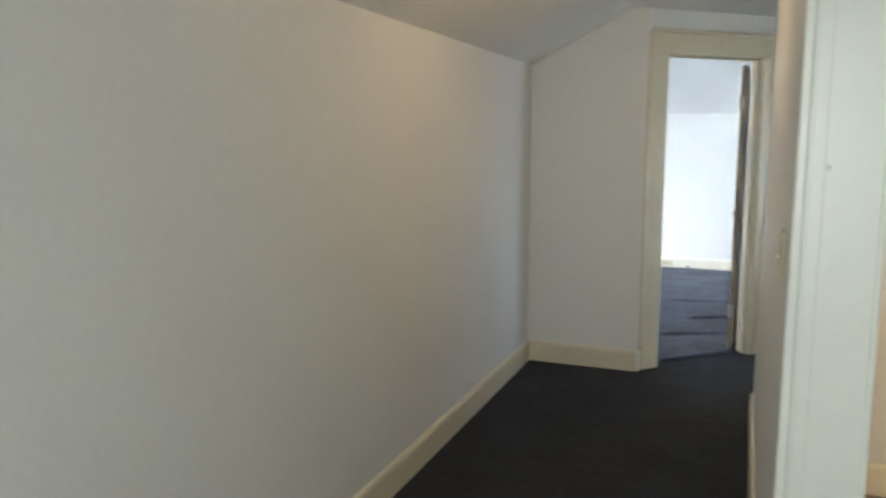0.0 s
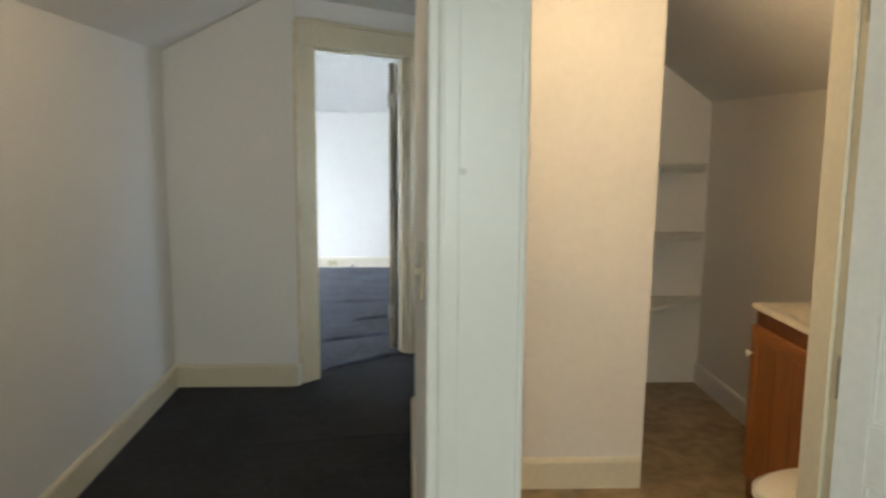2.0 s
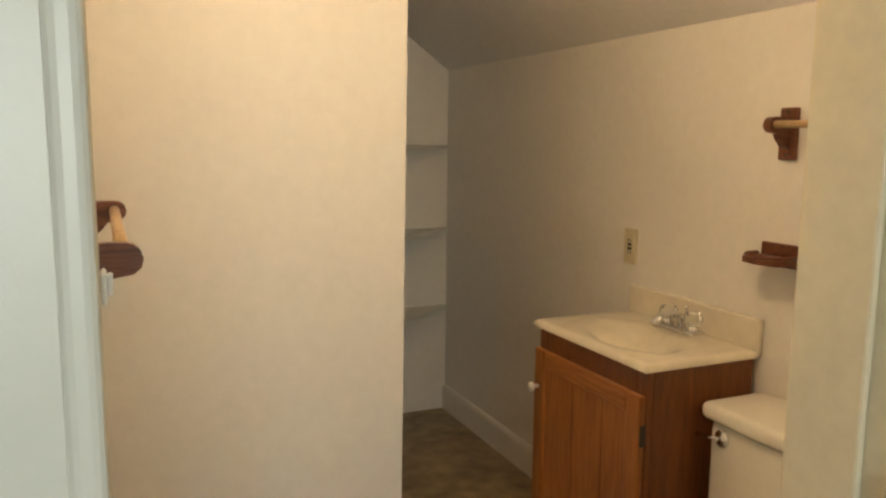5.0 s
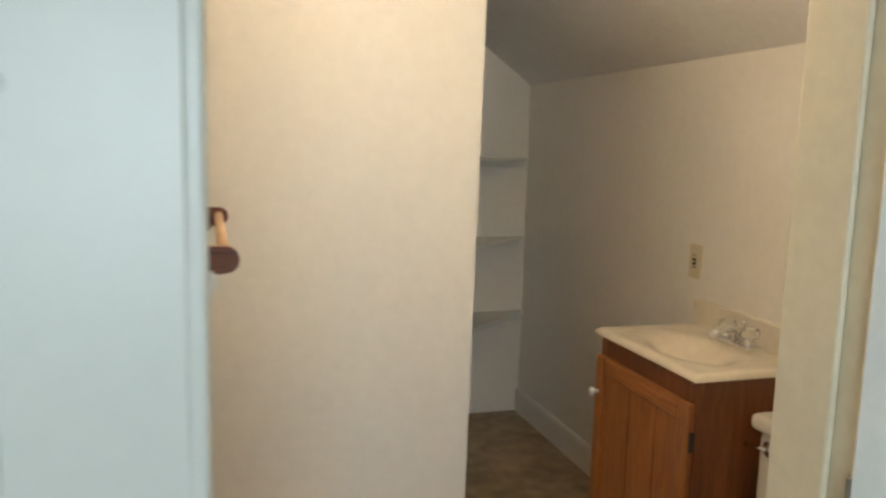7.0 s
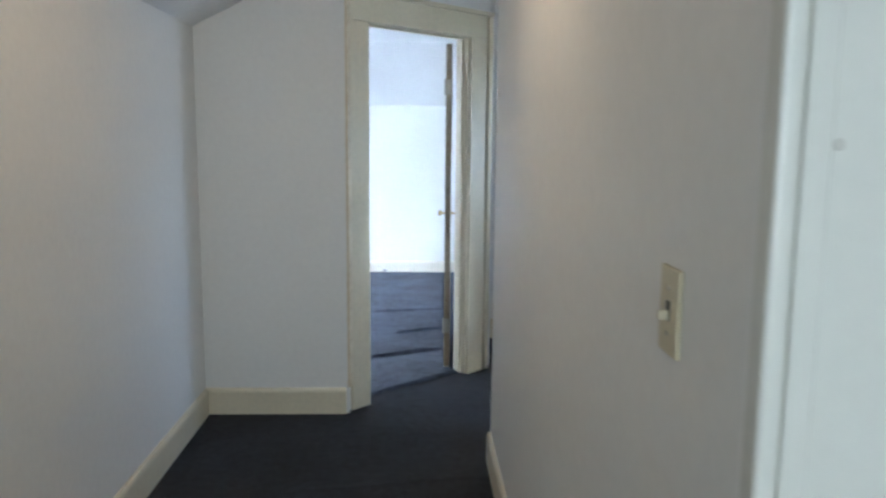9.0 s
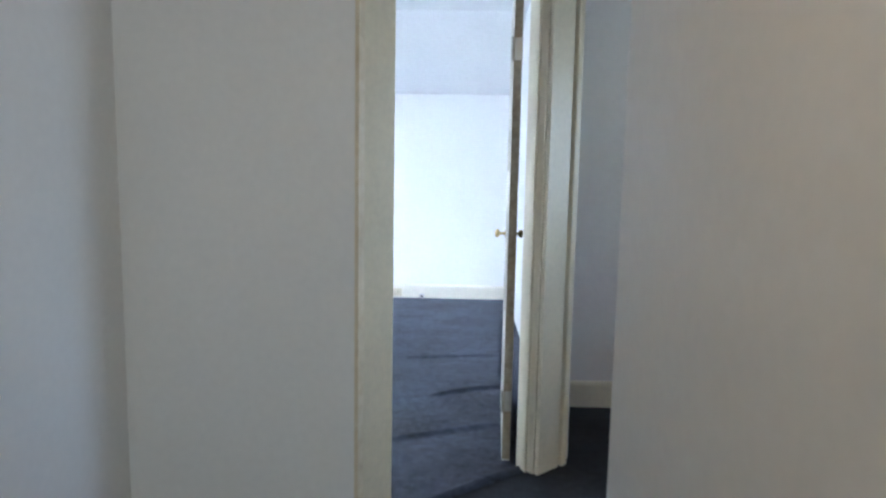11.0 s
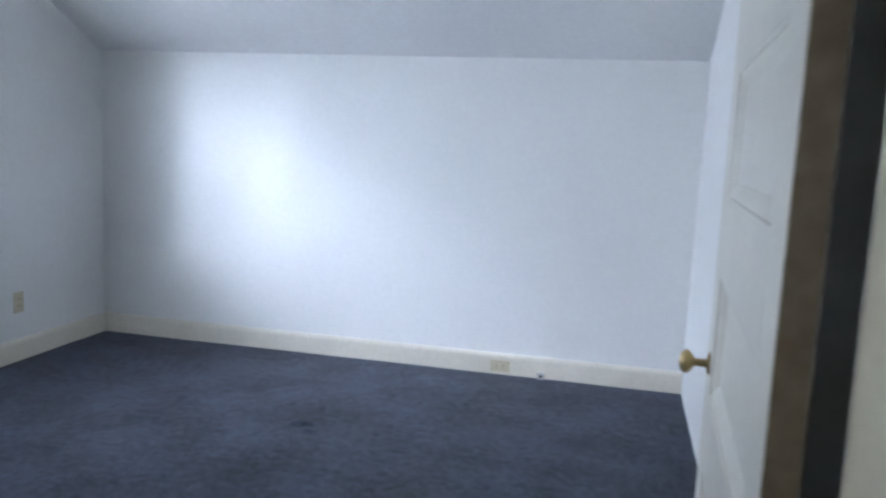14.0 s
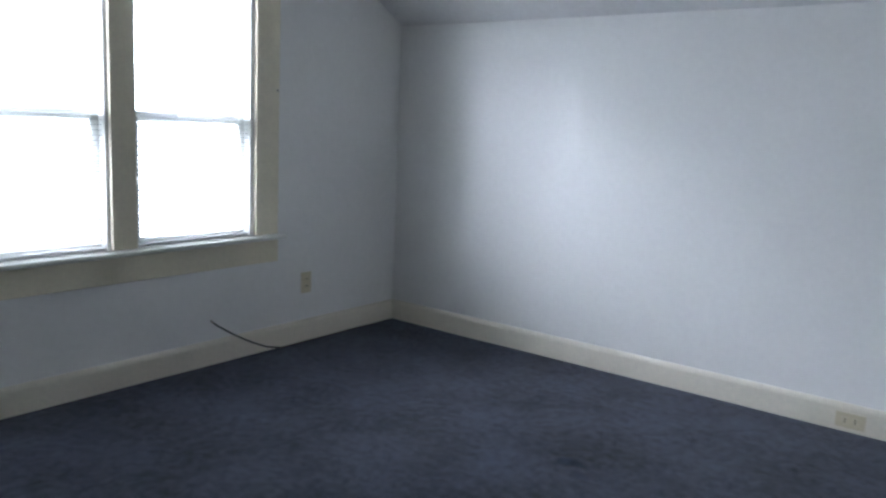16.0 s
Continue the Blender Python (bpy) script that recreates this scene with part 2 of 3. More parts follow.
# floors
def rippled(x0, x1, y0, y1, step_x, step_y, ridges, z=0.0):
    """A carpet sheet with low folds: each ridge is (x, y, half length, angle, height, half width)."""
    bm = bmesh.new()
    nx, ny = int((x1 - x0) / step_x) + 1, int((y1 - y0) / step_y) + 1
    grid = []
    for j in range(ny + 1):
        row = []
        for i in range(nx + 1):
            x, y = x0 + (x1 - x0) * i / nx, y0 + (y1 - y0) * j / ny
            h = 0.0025 * noise.noise((x * 1.7, y * 1.7, 3.0))
            for rx, ry, ln, an, ht, wd in ridges:
                a = radians(an)
                u = (x - rx) * math.cos(a) + (y - ry) * math.sin(a)
                v = -(x - rx) * math.sin(a) + (y - ry) * math.cos(a)
                v += 0.02 * math.sin(u * 5 + rx * 9)
                h += ht * math.exp(-(v / wd) ** 2) * max(0.0, 1 - (u / ln) ** 4)
            row.append(bm.verts.new((x, y, z + max(h, -0.002))))
        grid.append(row)
    for j in range(ny):
        for i in range(nx):
            bm.faces.new((grid[j][i], grid[j][i + 1], grid[j + 1][i + 1], grid[j + 1][i]))
    return bm


structure("floor_slab", box((-2.3, -2.9, -0.2), (3.5, 7.8, -0.012)), M_LINO, "plain subfloor under the carpet and the lino")
RIDGES = [(1.02, 4.32, 0.34, 20, 0.019, 0.017), (1.15, 4.93, 0.24, 22, 0.021, 0.017), (1.05, 5.63, 0.36, 6, 0.010, 0.018),
          (1.09, 3.69, 0.42, 39.3, 0.015, 0.022), (-0.21, 6.35, 0.06, 15, 0.022, 0.016), (-0.16, 6.29, 0.045, -30, 0.016, 0.015)]
HALL_RIDGES = [(1.05, 2.36, 0.5, 6, 0.005, 0.02), (0.95, 3.45, 0.3, 48, 0.005, 0.03)]


def bedroom_carpet():
    """Cut off along its loose edge in the doorway, with the edge turned down onto the hall carpet."""
    bm = rippled(-2.12, 1.55, 3.25, 7.52, 0.024, 0.009, RIDGES, 0.005)
    across = Vector((-0.633, 0.774, 0))
    bmesh.ops.bisect_plane(bm, geom=bm.verts[:] + bm.edges[:] + bm.faces[:], plane_co=(0.819, 3.445, 0), plane_no=across, clear_inner=True)
    for v in bm.verts:
        d = (v.co - Vector((0.819, 3.445, 0))).dot(across)
        if d < 0.004:
            v.co.z = 0.0005
    return bm


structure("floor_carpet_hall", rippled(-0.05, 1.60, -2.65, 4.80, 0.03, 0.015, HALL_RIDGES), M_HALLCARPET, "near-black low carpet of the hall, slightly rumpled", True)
structure("floor_carpet_bedroom", bedroom_carpet(), M_CARPET, "blue-grey carpet with low folds, its loose edge in the doorway", True)
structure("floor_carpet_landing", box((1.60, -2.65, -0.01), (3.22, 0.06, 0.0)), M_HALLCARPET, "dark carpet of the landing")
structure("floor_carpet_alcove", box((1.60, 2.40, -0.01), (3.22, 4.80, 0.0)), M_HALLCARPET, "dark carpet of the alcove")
structure("floor_bathroom", box((1.60, 0.06, -0.01), (3.22, 2.40, 0.002)), M_LINO, "mottled brown vinyl floor of the bathroom")
structure("floor_closet", box((2.36, 2.40, -0.01), (3.22, 3.25, 0.0025)), M_LINO, "mottled brown vinyl floor of the closet")

# walls
def south_wall():
    bm = box((-0.1, -2.75, 0), (0.97, -2.65, TOP))
    add_box(bm, (1.87, -2.75, 0), (3.3, -2.65, TOP))
    add_box(bm, (0.97, -2.75, 0), (1.87, -2.65, 0.68))
    add_box(bm, (0.97, -2.75, 1.88), (1.87, -2.65, TOP))
    return bm


structure("wall_landing_south", south_wall(), M_WALL, "painted landing wall with a window opening")
# added out of view: stops direct sun from coming through the landing opening
structure("sun_block_landing", box((0.972, -2.735, 0.682), (1.868, -2.715, 1.878), 0.002), M_BLIND, "unseen white sheet added in the landing window to keep the sun out")
structure("wall_hall_west", box((-0.1, -2.65, 0), (0, END_Y, TOP)), M_WALL, "off-white painted knee wall of the hall")
structure("wall_hall_end", box((-2.09, END_Y, 0), (0.752, END_Y + 0.1, TOP)), M_WALL, "off-white painted wall at the hall's end")
structure("wall_hall_east", box((HALL_X, 0.02, 0), (BATH_X, 2.585, TOP), 0.006, 2), M_WALL, "off-white painted partition between hall and bathroom")


def bath_front():
    bm = box((2.33, 0.165, 0), (EAVE_X, 0.268, TOP))
    add_box(bm, (BATH_X, 0.02, DOOR_H + 0.02), (2.33, 0.268, TOP))
    return bm


structure("wall_bathroom_front", bath_front(), M_WALL, "painted wall over and beside the bathroom doorway")
structure("wall_bathroom_back", prism([(BATH_X, 0), (2.420, 0), (2.446, TOP), (BATH_X, TOP)], 1, BATH_Y, BATH_Y + 0.1), M_BATHWALL, "cream painted bathroom wall ending in an outer corner")
structure("wall_closet_side", box((2.31, BATH_Y + 0.1, 0), (2.41, 3.2, TOP)), M_BATHWALL, "cream painted side of the closet recess")
structure("wall_closet_back", box((2.31, 3.2, 0), (EAVE_X, 3.3, TOP)), M_BATHWALL, "cream painted back of the closet recess")
structure("wall_alcove_south", box((BATH_X, 2.46, 0), (2.31, 2.56, TOP)), M_WALL, "painted alcove wall")


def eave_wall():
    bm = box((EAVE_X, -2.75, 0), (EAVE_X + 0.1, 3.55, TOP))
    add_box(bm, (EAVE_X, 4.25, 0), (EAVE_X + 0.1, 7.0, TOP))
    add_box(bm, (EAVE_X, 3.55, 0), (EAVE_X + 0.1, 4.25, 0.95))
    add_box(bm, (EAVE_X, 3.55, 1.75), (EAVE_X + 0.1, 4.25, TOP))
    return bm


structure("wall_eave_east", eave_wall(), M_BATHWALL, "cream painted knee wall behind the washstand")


def grey_wall():
    bm = box((EAST_X + 0.05, GREY_Y, 0), (2.44, GREY_Y + 0.1, TOP))
    add_box(bm, (2.44, GREY_Y, 1.76), (EAVE_X, GREY_Y + 0.1, TOP))
    return bm


structure("wall_alcove_north", grey_wall(), M_WALL, "painted alcove wall beside a doorway")
structure("wall_side_room_north", box((EAST_X + 0.1, 6.45, 0), (EAVE_X, 6.55, TOP)), M_WALL, "warm-lit wall of the side room")
structure("floor_side_room", box((EAST_X + 0.1, GREY_Y + 0.02, -0.01), (EAVE_X, 6.45, 0.002)), M_PLANK, "red-brown wooden floor of the side room")
structure("ceiling_side_room", box((EAST_X, GREY_Y + 0.05, CEIL + 0.01), (EAVE_X + 0.05, 6.5, 2.42)), M_CEIL)


def east_wall():
    bm = box((EAST_X, 4.80, 0), (EAST_X + 0.05, FAR_Y, TOP))
    add_box(bm, (BED_X, 4.06, 0), (EAST_X + 0.05, 4.80, TOP))
    return bm


structure("wall_bedroom_east", east_wall(), M_WALL, "off-white painted bedroom wall behind the door")
structure("wall_bedroom_far", box((WIN_X, FAR_Y, 0), (EAST_X + 0.1, FAR_Y + 0.1, TOP)), M_WALL, "off-white painted knee wall of the bedroom")


def gable():
    bm = box((WIN_X - 0.14, END_Y, 0), (WIN_X, 5.00, TOP))
    add_box(bm, (WIN_X - 0.14, 6.40, 0), (WIN_X, FAR_Y + 0.1, TOP))
    add_box(bm, (WIN_X - 0.14, 5.00, 0), (WIN_X, 6.40, SILL_Z))
    add_box(bm, (WIN_X - 0.14, 5.00, HEAD_Z), (WIN_X, 6.40, TOP))
    add_box(bm, (WIN_X - 0.14, 5.65, SILL_Z), (WIN_X, 5.755, HEAD_Z))
    return bm


structure("wall_bedroom_gable", gable(), M_WALL, "off-white painted gable wall with a double window")


def slant_wall():
    bm = box((-0.128, 0, 0), (-0.02, 0.11, TOP), m=DM)
    add_box(bm, (DW + 0.02, 0, 0), (DW + 0.189, 0.097, TOP), m=DM)
    add_box(bm, (-0.02, 0, DOOR_H + 0.02), (DW + 0.02, 0.11, TOP), m=DM)
    return bm


structure("wall_bedroom_door", slant_wall(), M_WALL, "slanting wall with the bedroom doorway")

# ceilings
structure("ceiling_hall", prism([(-0.05, KNEE - 0.025), (0.64, CEIL), (1.5, CEIL), (1.5, 2.42), (0.6, 2.42), (-0.05, 2.1)], 1, -2.7, END_Y + 0.05), M_CEIL, "white ceiling sloping down to the hall's knee wall")
structure("ceiling_landing", box((1.5, -2.7, CEIL + 0.006), (3.25, 0.07, 2.42)), M_CEIL)
structure("ceiling_alcove", box((1.5, 2.41, CEIL + 0.006), (3.25, 4.82, 2.42)), M_CEIL)
structure("ceiling_bathroom", prism([(1.5, CEIL + 0.003), (2.40, CEIL + 0.003), (3.25, 1.69), (3.25, 1.82), (2.45, 2.42), (1.5, 2.42)], 1, 0.07, 3.25), M_CEIL, "ceiling sloping down to the bathroom's knee wall")
structure("ceiling_bedroom", prism([(3.25, CEIL + 0.003), (6.47, CEIL + 0.003), (FAR_Y + 0.05, 1.753), (FAR_Y + 0.05, 1.88), (6.5, 2.42), (3.25, 2.42)], 0, WIN_X - 0.05, EAST_X + 0.05), M_CEIL, "bedroom ceiling sloping down to the far knee wall")


# baseboards
def skirting(name, p, q, height=0.14, thick=0.018, mat=None):
    """A baseboard from p to q on the left-hand side of that direction, with a rounded top and a shoe."""
    p, q = Vector((*p, 0)), Vector((*q, 0))
    ln = (q - p).length
    m = pose(p.x, p.y, 0, 0, 0, math.degrees(math.atan2(q.y - p.y, q.x - p.x)))
    out = [(0, 0), (thick, 0), (thick, height - 0.022), (thick * 0.85, height - 0.012), (thick * 0.5, height - 0.003), (0, height)]
    bm = prism([(a, b) for a, b in out], 0, 0, ln)
    bm.transform(m)
    return structure(name, bm, mat or M_TRIM, "cream painted baseboard, slightly worn")



skirting("baseboard_hall_west", (0, END_Y - 0.018), (0, -2.65))
skirting("baseboard_hall_end", (0.735, END_Y), (0.0, END_Y))
skirting("baseboard_hall_east", (HALL_X, 0.03), (HALL_X, 2.58))
skirting("baseboard_bathroom_back", (2.415, BATH_Y), (BATH_X, BATH_Y))
skirting("baseboard_bathroom_eave", (EAVE_X, 0.27), (EAVE_X, 3.2), 0.13, 0.016, M_BATHWALL)
skirting("baseboard_alcove", (2.33, GREY_Y), (EAST_X + 0.05, GREY_Y))
skirting("baseboard_bedroom_far", (EAST_X, FAR_Y), (WIN_X, FAR_Y), 0.125, 0.018, M_BASE)
skirting("baseboard_bedroom_gable", (WIN_X, FAR_Y - 0.018), (WIN_X, END_Y + 0.1), 0.125, 0.018, M_BASE)
skirting("baseboard_bathroom_west", (BATH_X, 0.055), (BATH_X, BATH_Y - 0.018))

# ---------------------------------------------------------------- door frames


def casing_board(bm, lo, hi, m=None):
    """A flat casing board with softened edges."""
    return add_box(bm, lo, hi, 0.003, 2, m)


def bath_frame():
    bm = add_box(bmesh.new(), (1.4705, 0.0, 0), (1.4969, 0.02, 2.15), 0.0008)
    add_box(bm, (1.4971, 0.0003, 0), (1.6062, 0.02, 2.15), 0.0012)
    add_box(bm, (1.462, 0.008, 0), (1.4720, 0.02, 2.15))
    add_box(bm, (1.4400, -0.012, 0), (1.4635, 0.0255, 2.16), 0.007, 3)
    add_box(bm, (1.6050, -0.003, 0), (1.6195, 0.0195, 2.15), 0.005, 3)
    casing_board(bm, (2.331, 0.148, 0), (2.42, 0.165, 2.15))
    casing_board(bm, (1.6205, 0.001, 2.055), (2.33, 0.02, 2.15))
    return bm


structure("trim_bathroom_doorway", bath_frame(), M_CASING, "white painted bathroom door casing, old and chipped")


def bath_jamb():
    bm = add_box(bmesh.new(), (BATH_X + 0.001, 0.0205, 0), (1.6200, 0.052, 2.045), 0.004, 2)
    add_box(bm, (2.304, 0.143, 0), (2.329, 0.276, 2.045), 0.003)
    add_box(bm, (1.621, 0.0205, 2.03), (2.303, 0.27, 2.05), 0.003)
    add_box(bm, (2.294, 0.176, 0), (2.3035, 0.268, 2.029), 0.004, 2)
    add_box(bm, (2.33, 0.2685, 0), (2.41, 0.285, 2.10), 0.004)
    return bm


structure("trim_bathroom_jamb", bath_jamb(), M_TRIM, "cream painted door jamb with stops")
structure("trim_bathroom_threshold", box((1.624, 0.03, 0.002), (2.293, 0.26, 0.012), 0.004, 2), M_TRIM, "worn painted threshold strip")


def slant_frame():
    bm = casing_board(bmesh.new(), (-0.125, -0.02, 0), (0.0, -0.001, DOOR_H), DM)
    casing_board(bm, (DW + 0.006, -0.02, 0), (DW + 0.140, -0.001, DOOR_H), DM)
    add_box(bm, (DW + 0.1405, -0.009, 0), (DW + 0.1515, -0.001, DOOR_H + 0.13), 0.001, 1, DM)
    add_box(bm, (DW + 0.152, -0.030, 0), (DW + 0.190, -0.001, DOOR_H + 0.13), 0.008, 3, DM)
    casing_board(bm, (-0.125, -0.021, DOOR_H + 0.001), (DW + 0.140, -0.001, DOOR_H + 0.13), DM)
    casing_board(bm, (-0.14, -0.034, DOOR_H + 0.131), (DW + 0.190, -0.001, DOOR_H + 0.155), DM)
    return bm


structure("trim_bedroom_doorway", slant_frame(), M_TRIM, "cream painted casing round the bedroom doorway, stained at its edge")


def slant_jamb():
    bm = add_box(bmesh.new(), (-0.019, 0.0, 0), (0.0, 0.112, DOOR_H), 0.003, 1, DM)
    add_box(bm, (DW, 0.0, 0), (DW + 0.019, 0.099, DOOR_H), 0.003, 1, DM)
    add_box(bm, (0.001, 0.002, DOOR_H - 0.001), (DW - 0.001, 0.112, DOOR_H + 0.018), 0.003, 1, DM)
    add_box(bm, (0.001, 0.03, 0), (0.012, 0.065, DOOR_H - 0.002), 0.003, 1, DM)
    add_box(bm, (DW - 0.014, 0.034, 0), (DW - 0.001, 0.062, DOOR_H - 0.002), 0.004, 2, DM)
    add_box(bm, (0.013, 0.03, DOOR_H - 0.013), (DW - 0.013, 0.065, DOOR_H - 0.002), 0.003, 1, DM)
    add_box(bm, (-0.12, 0.111, 0), (-0.006, 0.128, DOOR_H + 0.12), 0.004, 1, DM)
    return bm


structure("trim_bedroom_jamb", slant_jamb(), M_TRIM, "cream painted jamb and stops of the bedroom doorway")


structure("trim_bedroom_caulk", prism([(0.743, 3.1985), (0.755, 3.1975), (0.769, 3.230), (0.760, 3.24)], 2, 0.142, 2.16), M_STAIN, "yellowed filler strip in the corner beside the casing")


def alcove_frame():
    bm = casing_board(bmesh.new(), (2.335, GREY_Y - 0.02, 0), (2.43, GREY_Y, 1.74))
    casing_board(bm, (2.335, GREY_Y - 0.021, 1.741), (EAVE_X, GREY_Y, 1.87))
    add_box(bm, (2.4405, GREY_Y - 0.015, 0), (2.455, GREY_Y + 0.115, 1.74), 0.003)
    return bm


structure("trim_side_room_doorway", alcove_frame(), M_TRIM, "cream painted casing of the side doorway")


def attic_hatch():
    x0, x1, y0, y1 = 1.22, 1.9, 2.72, 3.16
    z0, z1 = CEIL - 0.016, CEIL + 0.003
    bm = bmesh.new()
    for lo, hi in (((x0, y0), (x1, y0 + 0.05)), ((x0, y1 - 0.05), (x1, y1)), ((x0, y0 + 0.051), (x0 + 0.05, y1 - 0.051)), ((x1 - 0.05, y0 + 0.051), (x1, y1 - 0.051))):
        add_box(bm, (*lo, z0), (*hi, z1), 0.004)
    add_box(bm, (x0 + 0.052, y0 + 0.052, z0 + 0.008), (x1 - 0.052, y1 - 0.052, z1))
    return bm


structure("trim_attic_hatch", attic_hatch(), M_CEIL, "painted attic hatch with a flat frame in the ceiling")

# ---------------------------------------------------------------- doors
STILE = 0.105
BEDROOM_PANELS = [(0.157 + 0.356 * i, 0.385 + 0.356 * i) for i in range(5)]
BATH_PANELS = [(0.235, 0.390), (0.515, 0.815), (0.940, 1.240), (1.365, 1.665), (1.790, 1.915)]


def panel_mesh(x0, x1, z0, z1, th, m):
    """A sunk panel with sloping mouldings on both faces."""
    bm = bmesh.new()

    def ring(inset, y):
        return [bm.verts.new(m @ Vector(p)) for p in ((x0 + inset, y, z0 + inset), (x1 - inset, y, z0 + inset), (x1 - inset, y, z1 - inset), (x0 + inset, y, z1 - inset))]

    h = th / 2
    side = [(0.062, 0.0125), (0.042, 0.0145), (0.034, 0.0145), (0.031, 0.0125), (0.016, 0.0055), (0.009, 0.0042), (0.007, 0.0005), (0.0, 0.0005)]
    rows = [ring(inset, -h + sunk) for inset, sunk in side] + [ring(inset, h - sunk) for inset, sunk in reversed(side)]
    for a, b in zip(rows, rows[1:]):
        for i in range(4):
            bm.faces.new((a[i], a[(i + 1) % 4], b[(i + 1) % 4], b[i]))
    bm.faces.new(rows[0])
    bm.faces.new(rows[-1])
    bmesh.ops.recalc_face_normals(bm, faces=bm.faces)
    return bm


def door_knob(parent, x, z, side, m, mat, th):
    y = side * th / 2
    prof = [(0.0, 0.0), (0.021, 0.0), (0.021, 0.003), (0.008, 0.006), (0.007, 0.026), (0.012, 0.030), (0.020, 0.036), (0.0225, 0.043), (0.019, 0.050), (0.009, 0.054), (0.0, 0.055)]
    bm = lathe([(max(r, 0.0004), h * side) for r, h in prof], (x, y, z), 'Y')
    bm.transform(m)
    return part("knob", bm, mat, parent, "round brass knob with rose", True)


def panelled_door(name, m, width, height, label, knob_x, knob_z, knob_mat, hinge_z, paint, panels, z0=0.012, stile=STILE):
    """Local x runs from the hinge along the leaf, y across its thickness; panels: rows of (bottom, top)."""
    th = 0.035
    d = base(name, m.translation, label, "door")
    for a, b in ((0, stile), (width - stile, width)):
        part("stile", box((a, -th / 2, z0), (b, th / 2, height), 0.0025, 1, m), paint, d)
    low = z0
    for z_a, z_b in panels + [(height, height)]:
        part("rail", box((stile, -th / 2, low), (width - stile, th / 2, z_a), 0.001, 1, m), paint, d)
        if z_b > z_a:
            part("panel", panel_mesh(stile, width - stile, z_a, z_b, th, m), paint, d)
        low = z_b
    for side in (-1, 1):
        door_knob(d, knob_x, knob_z, side, m, knob_mat, th)
    for hz in hinge_z:
        bm = box((-0.0045, -th / 2 - 0.001, hz - 0.045), (0.001, th / 2 - 0.004, hz + 0.045), 0.001, 1, m)
        kn = lathe([(0.006, -0.048), (0.006, 0.048)], (-0.006, th / 2 + 0.004, hz), 'Z', 10)
        kn.transform(m)
        hb = part("hinge", bm, M_STEEL, d, "painted steel butt hinge")
        part("pin", kn, M_STEEL, hb)
    return d


def shade_edge(d, m, z1):
    """A tan strip over a leaf's hinge edge; its colour holds the shade there."""
    part("edge_strip", box((-0.0035, -0.0165, 0.02), (-0.0002, 0.0165, z1), 0.0, 1, m), M_EDGE, d, "hinge edge coloured tan for the shade on it")


HINGE = Vector((1.293, 3.985, 0))
LEAF_ANG = 87.3
shade_edge(panelled_door("bedroom_door", pose(HINGE.x, HINGE.y, 0, 0, 0, LEAF_ANG), 0.775, 2.005, "cream painted five-panel wooden door standing open into the bedroom", 0.715, 0.92, M_BRASS, (0.28, 1.75), M_DOORCREAM, BEDROOM_PANELS), pose(HINGE.x, HINGE.y, 0, 0, 0, LEAF_ANG), 2.0)
panelled_door("bathroom_door", pose(2.311, 0.150, 0, 0, 0, -57), 0.70, 2.02, "white painted five-panel wooden door standing open to the landing", 0.64, 0.92, M_BRASS, (0.25, 1.02, 1.78), M_DOOR, BATH_PANELS, stile=0.068)

# ---------------------------------------------------------------- hall things


def switch_plate(at, normal_x, label):
    x, y, z = at
    s = normal_x
    d = base("light_switch", at, label, "light switch")
    part("plate", box((min(x, x + s * 0.007), y - 0.036, z - 0.058), (max(x, x + s * 0.007), y + 0.036, z + 0.058), 0.003, 2), M_IVORY, d)
    part("toggle_slot", box((min(x + s * 0.006, x + s * 0.008), y - 0.006, z - 0.013), (max(x + s * 0.006, x + s * 0.008), y + 0.006, z + 0.013)), M_DARK, d)
    part("toggle", box((min(x + s * 0.006, x + s * 0.02), y - 0.004, z - 0.012), (max(x + s * 0.006, x + s * 0.02), y + 0.004, z + 0.002), 0.0015), M_IVORY, d)
    for dz in (-0.03, 0.03):
        part("screw", lathe([(0.0035, 0), (0.0035, s * 0.0085)], (x, y, z + dz), 'X', 10), M_STEEL, d)
    return d


switch_plate((HALL_X, 0.249, 1.230), -1, "ivory plastic light switch on the hall wall")


def wall_outlet(at, normal, w, h, label, along='y', buttons=False):
    """A duplex receptacle with its cover; normal is +1 or -1 along the axis across the wall."""
    d = base("electrical_outlet", at, label, "outlet")
    x, y, z = at

    def b(u0, u1, v0, v1, d0, d1, bev=0.0):
        lo, hi = sorted((d0 * normal, d1 * normal))
        if along == 'y':
            return box((x + lo, y + u0, z + v0), (x + hi, y + u1, z + v1), bev, 1)
        return box((x + u0, y + lo, z + v0), (x + u1, y + hi, z + v1), bev, 1)

    part("cover", b(-w / 2, w / 2, -h / 2, h / 2, 0, 0.006, 0.002), M_IVORY, d)
    flat = w > h
    if buttons:
        for k in (-0.007, 0.007):
            part("button", b(-0.010, 0.010, k - 0.005, k + 0.005, 0.0058, 0.0092, 0.001), M_DARK, d, "dark test button")
    for k in (-0.02, 0.02):
        cu, cv = (k, 0) if flat else (0, k)
        rec = part("receptacle", b(cu - 0.014, cu + 0.014, cv - 0.013, cv + 0.013, 0.005, 0.008, 0.001), M_IVORY, d)
        for q in (-0.006, 0.006):
            su, sv = (0.0, q) if flat else (q, 0.0)
            part("slot", b(cu + su - 0.0022, cu + su + 0.0022, cv + sv - 0.004, cv + sv + 0.004, 0.0075, 0.0088), M_DARK, rec)
    return d


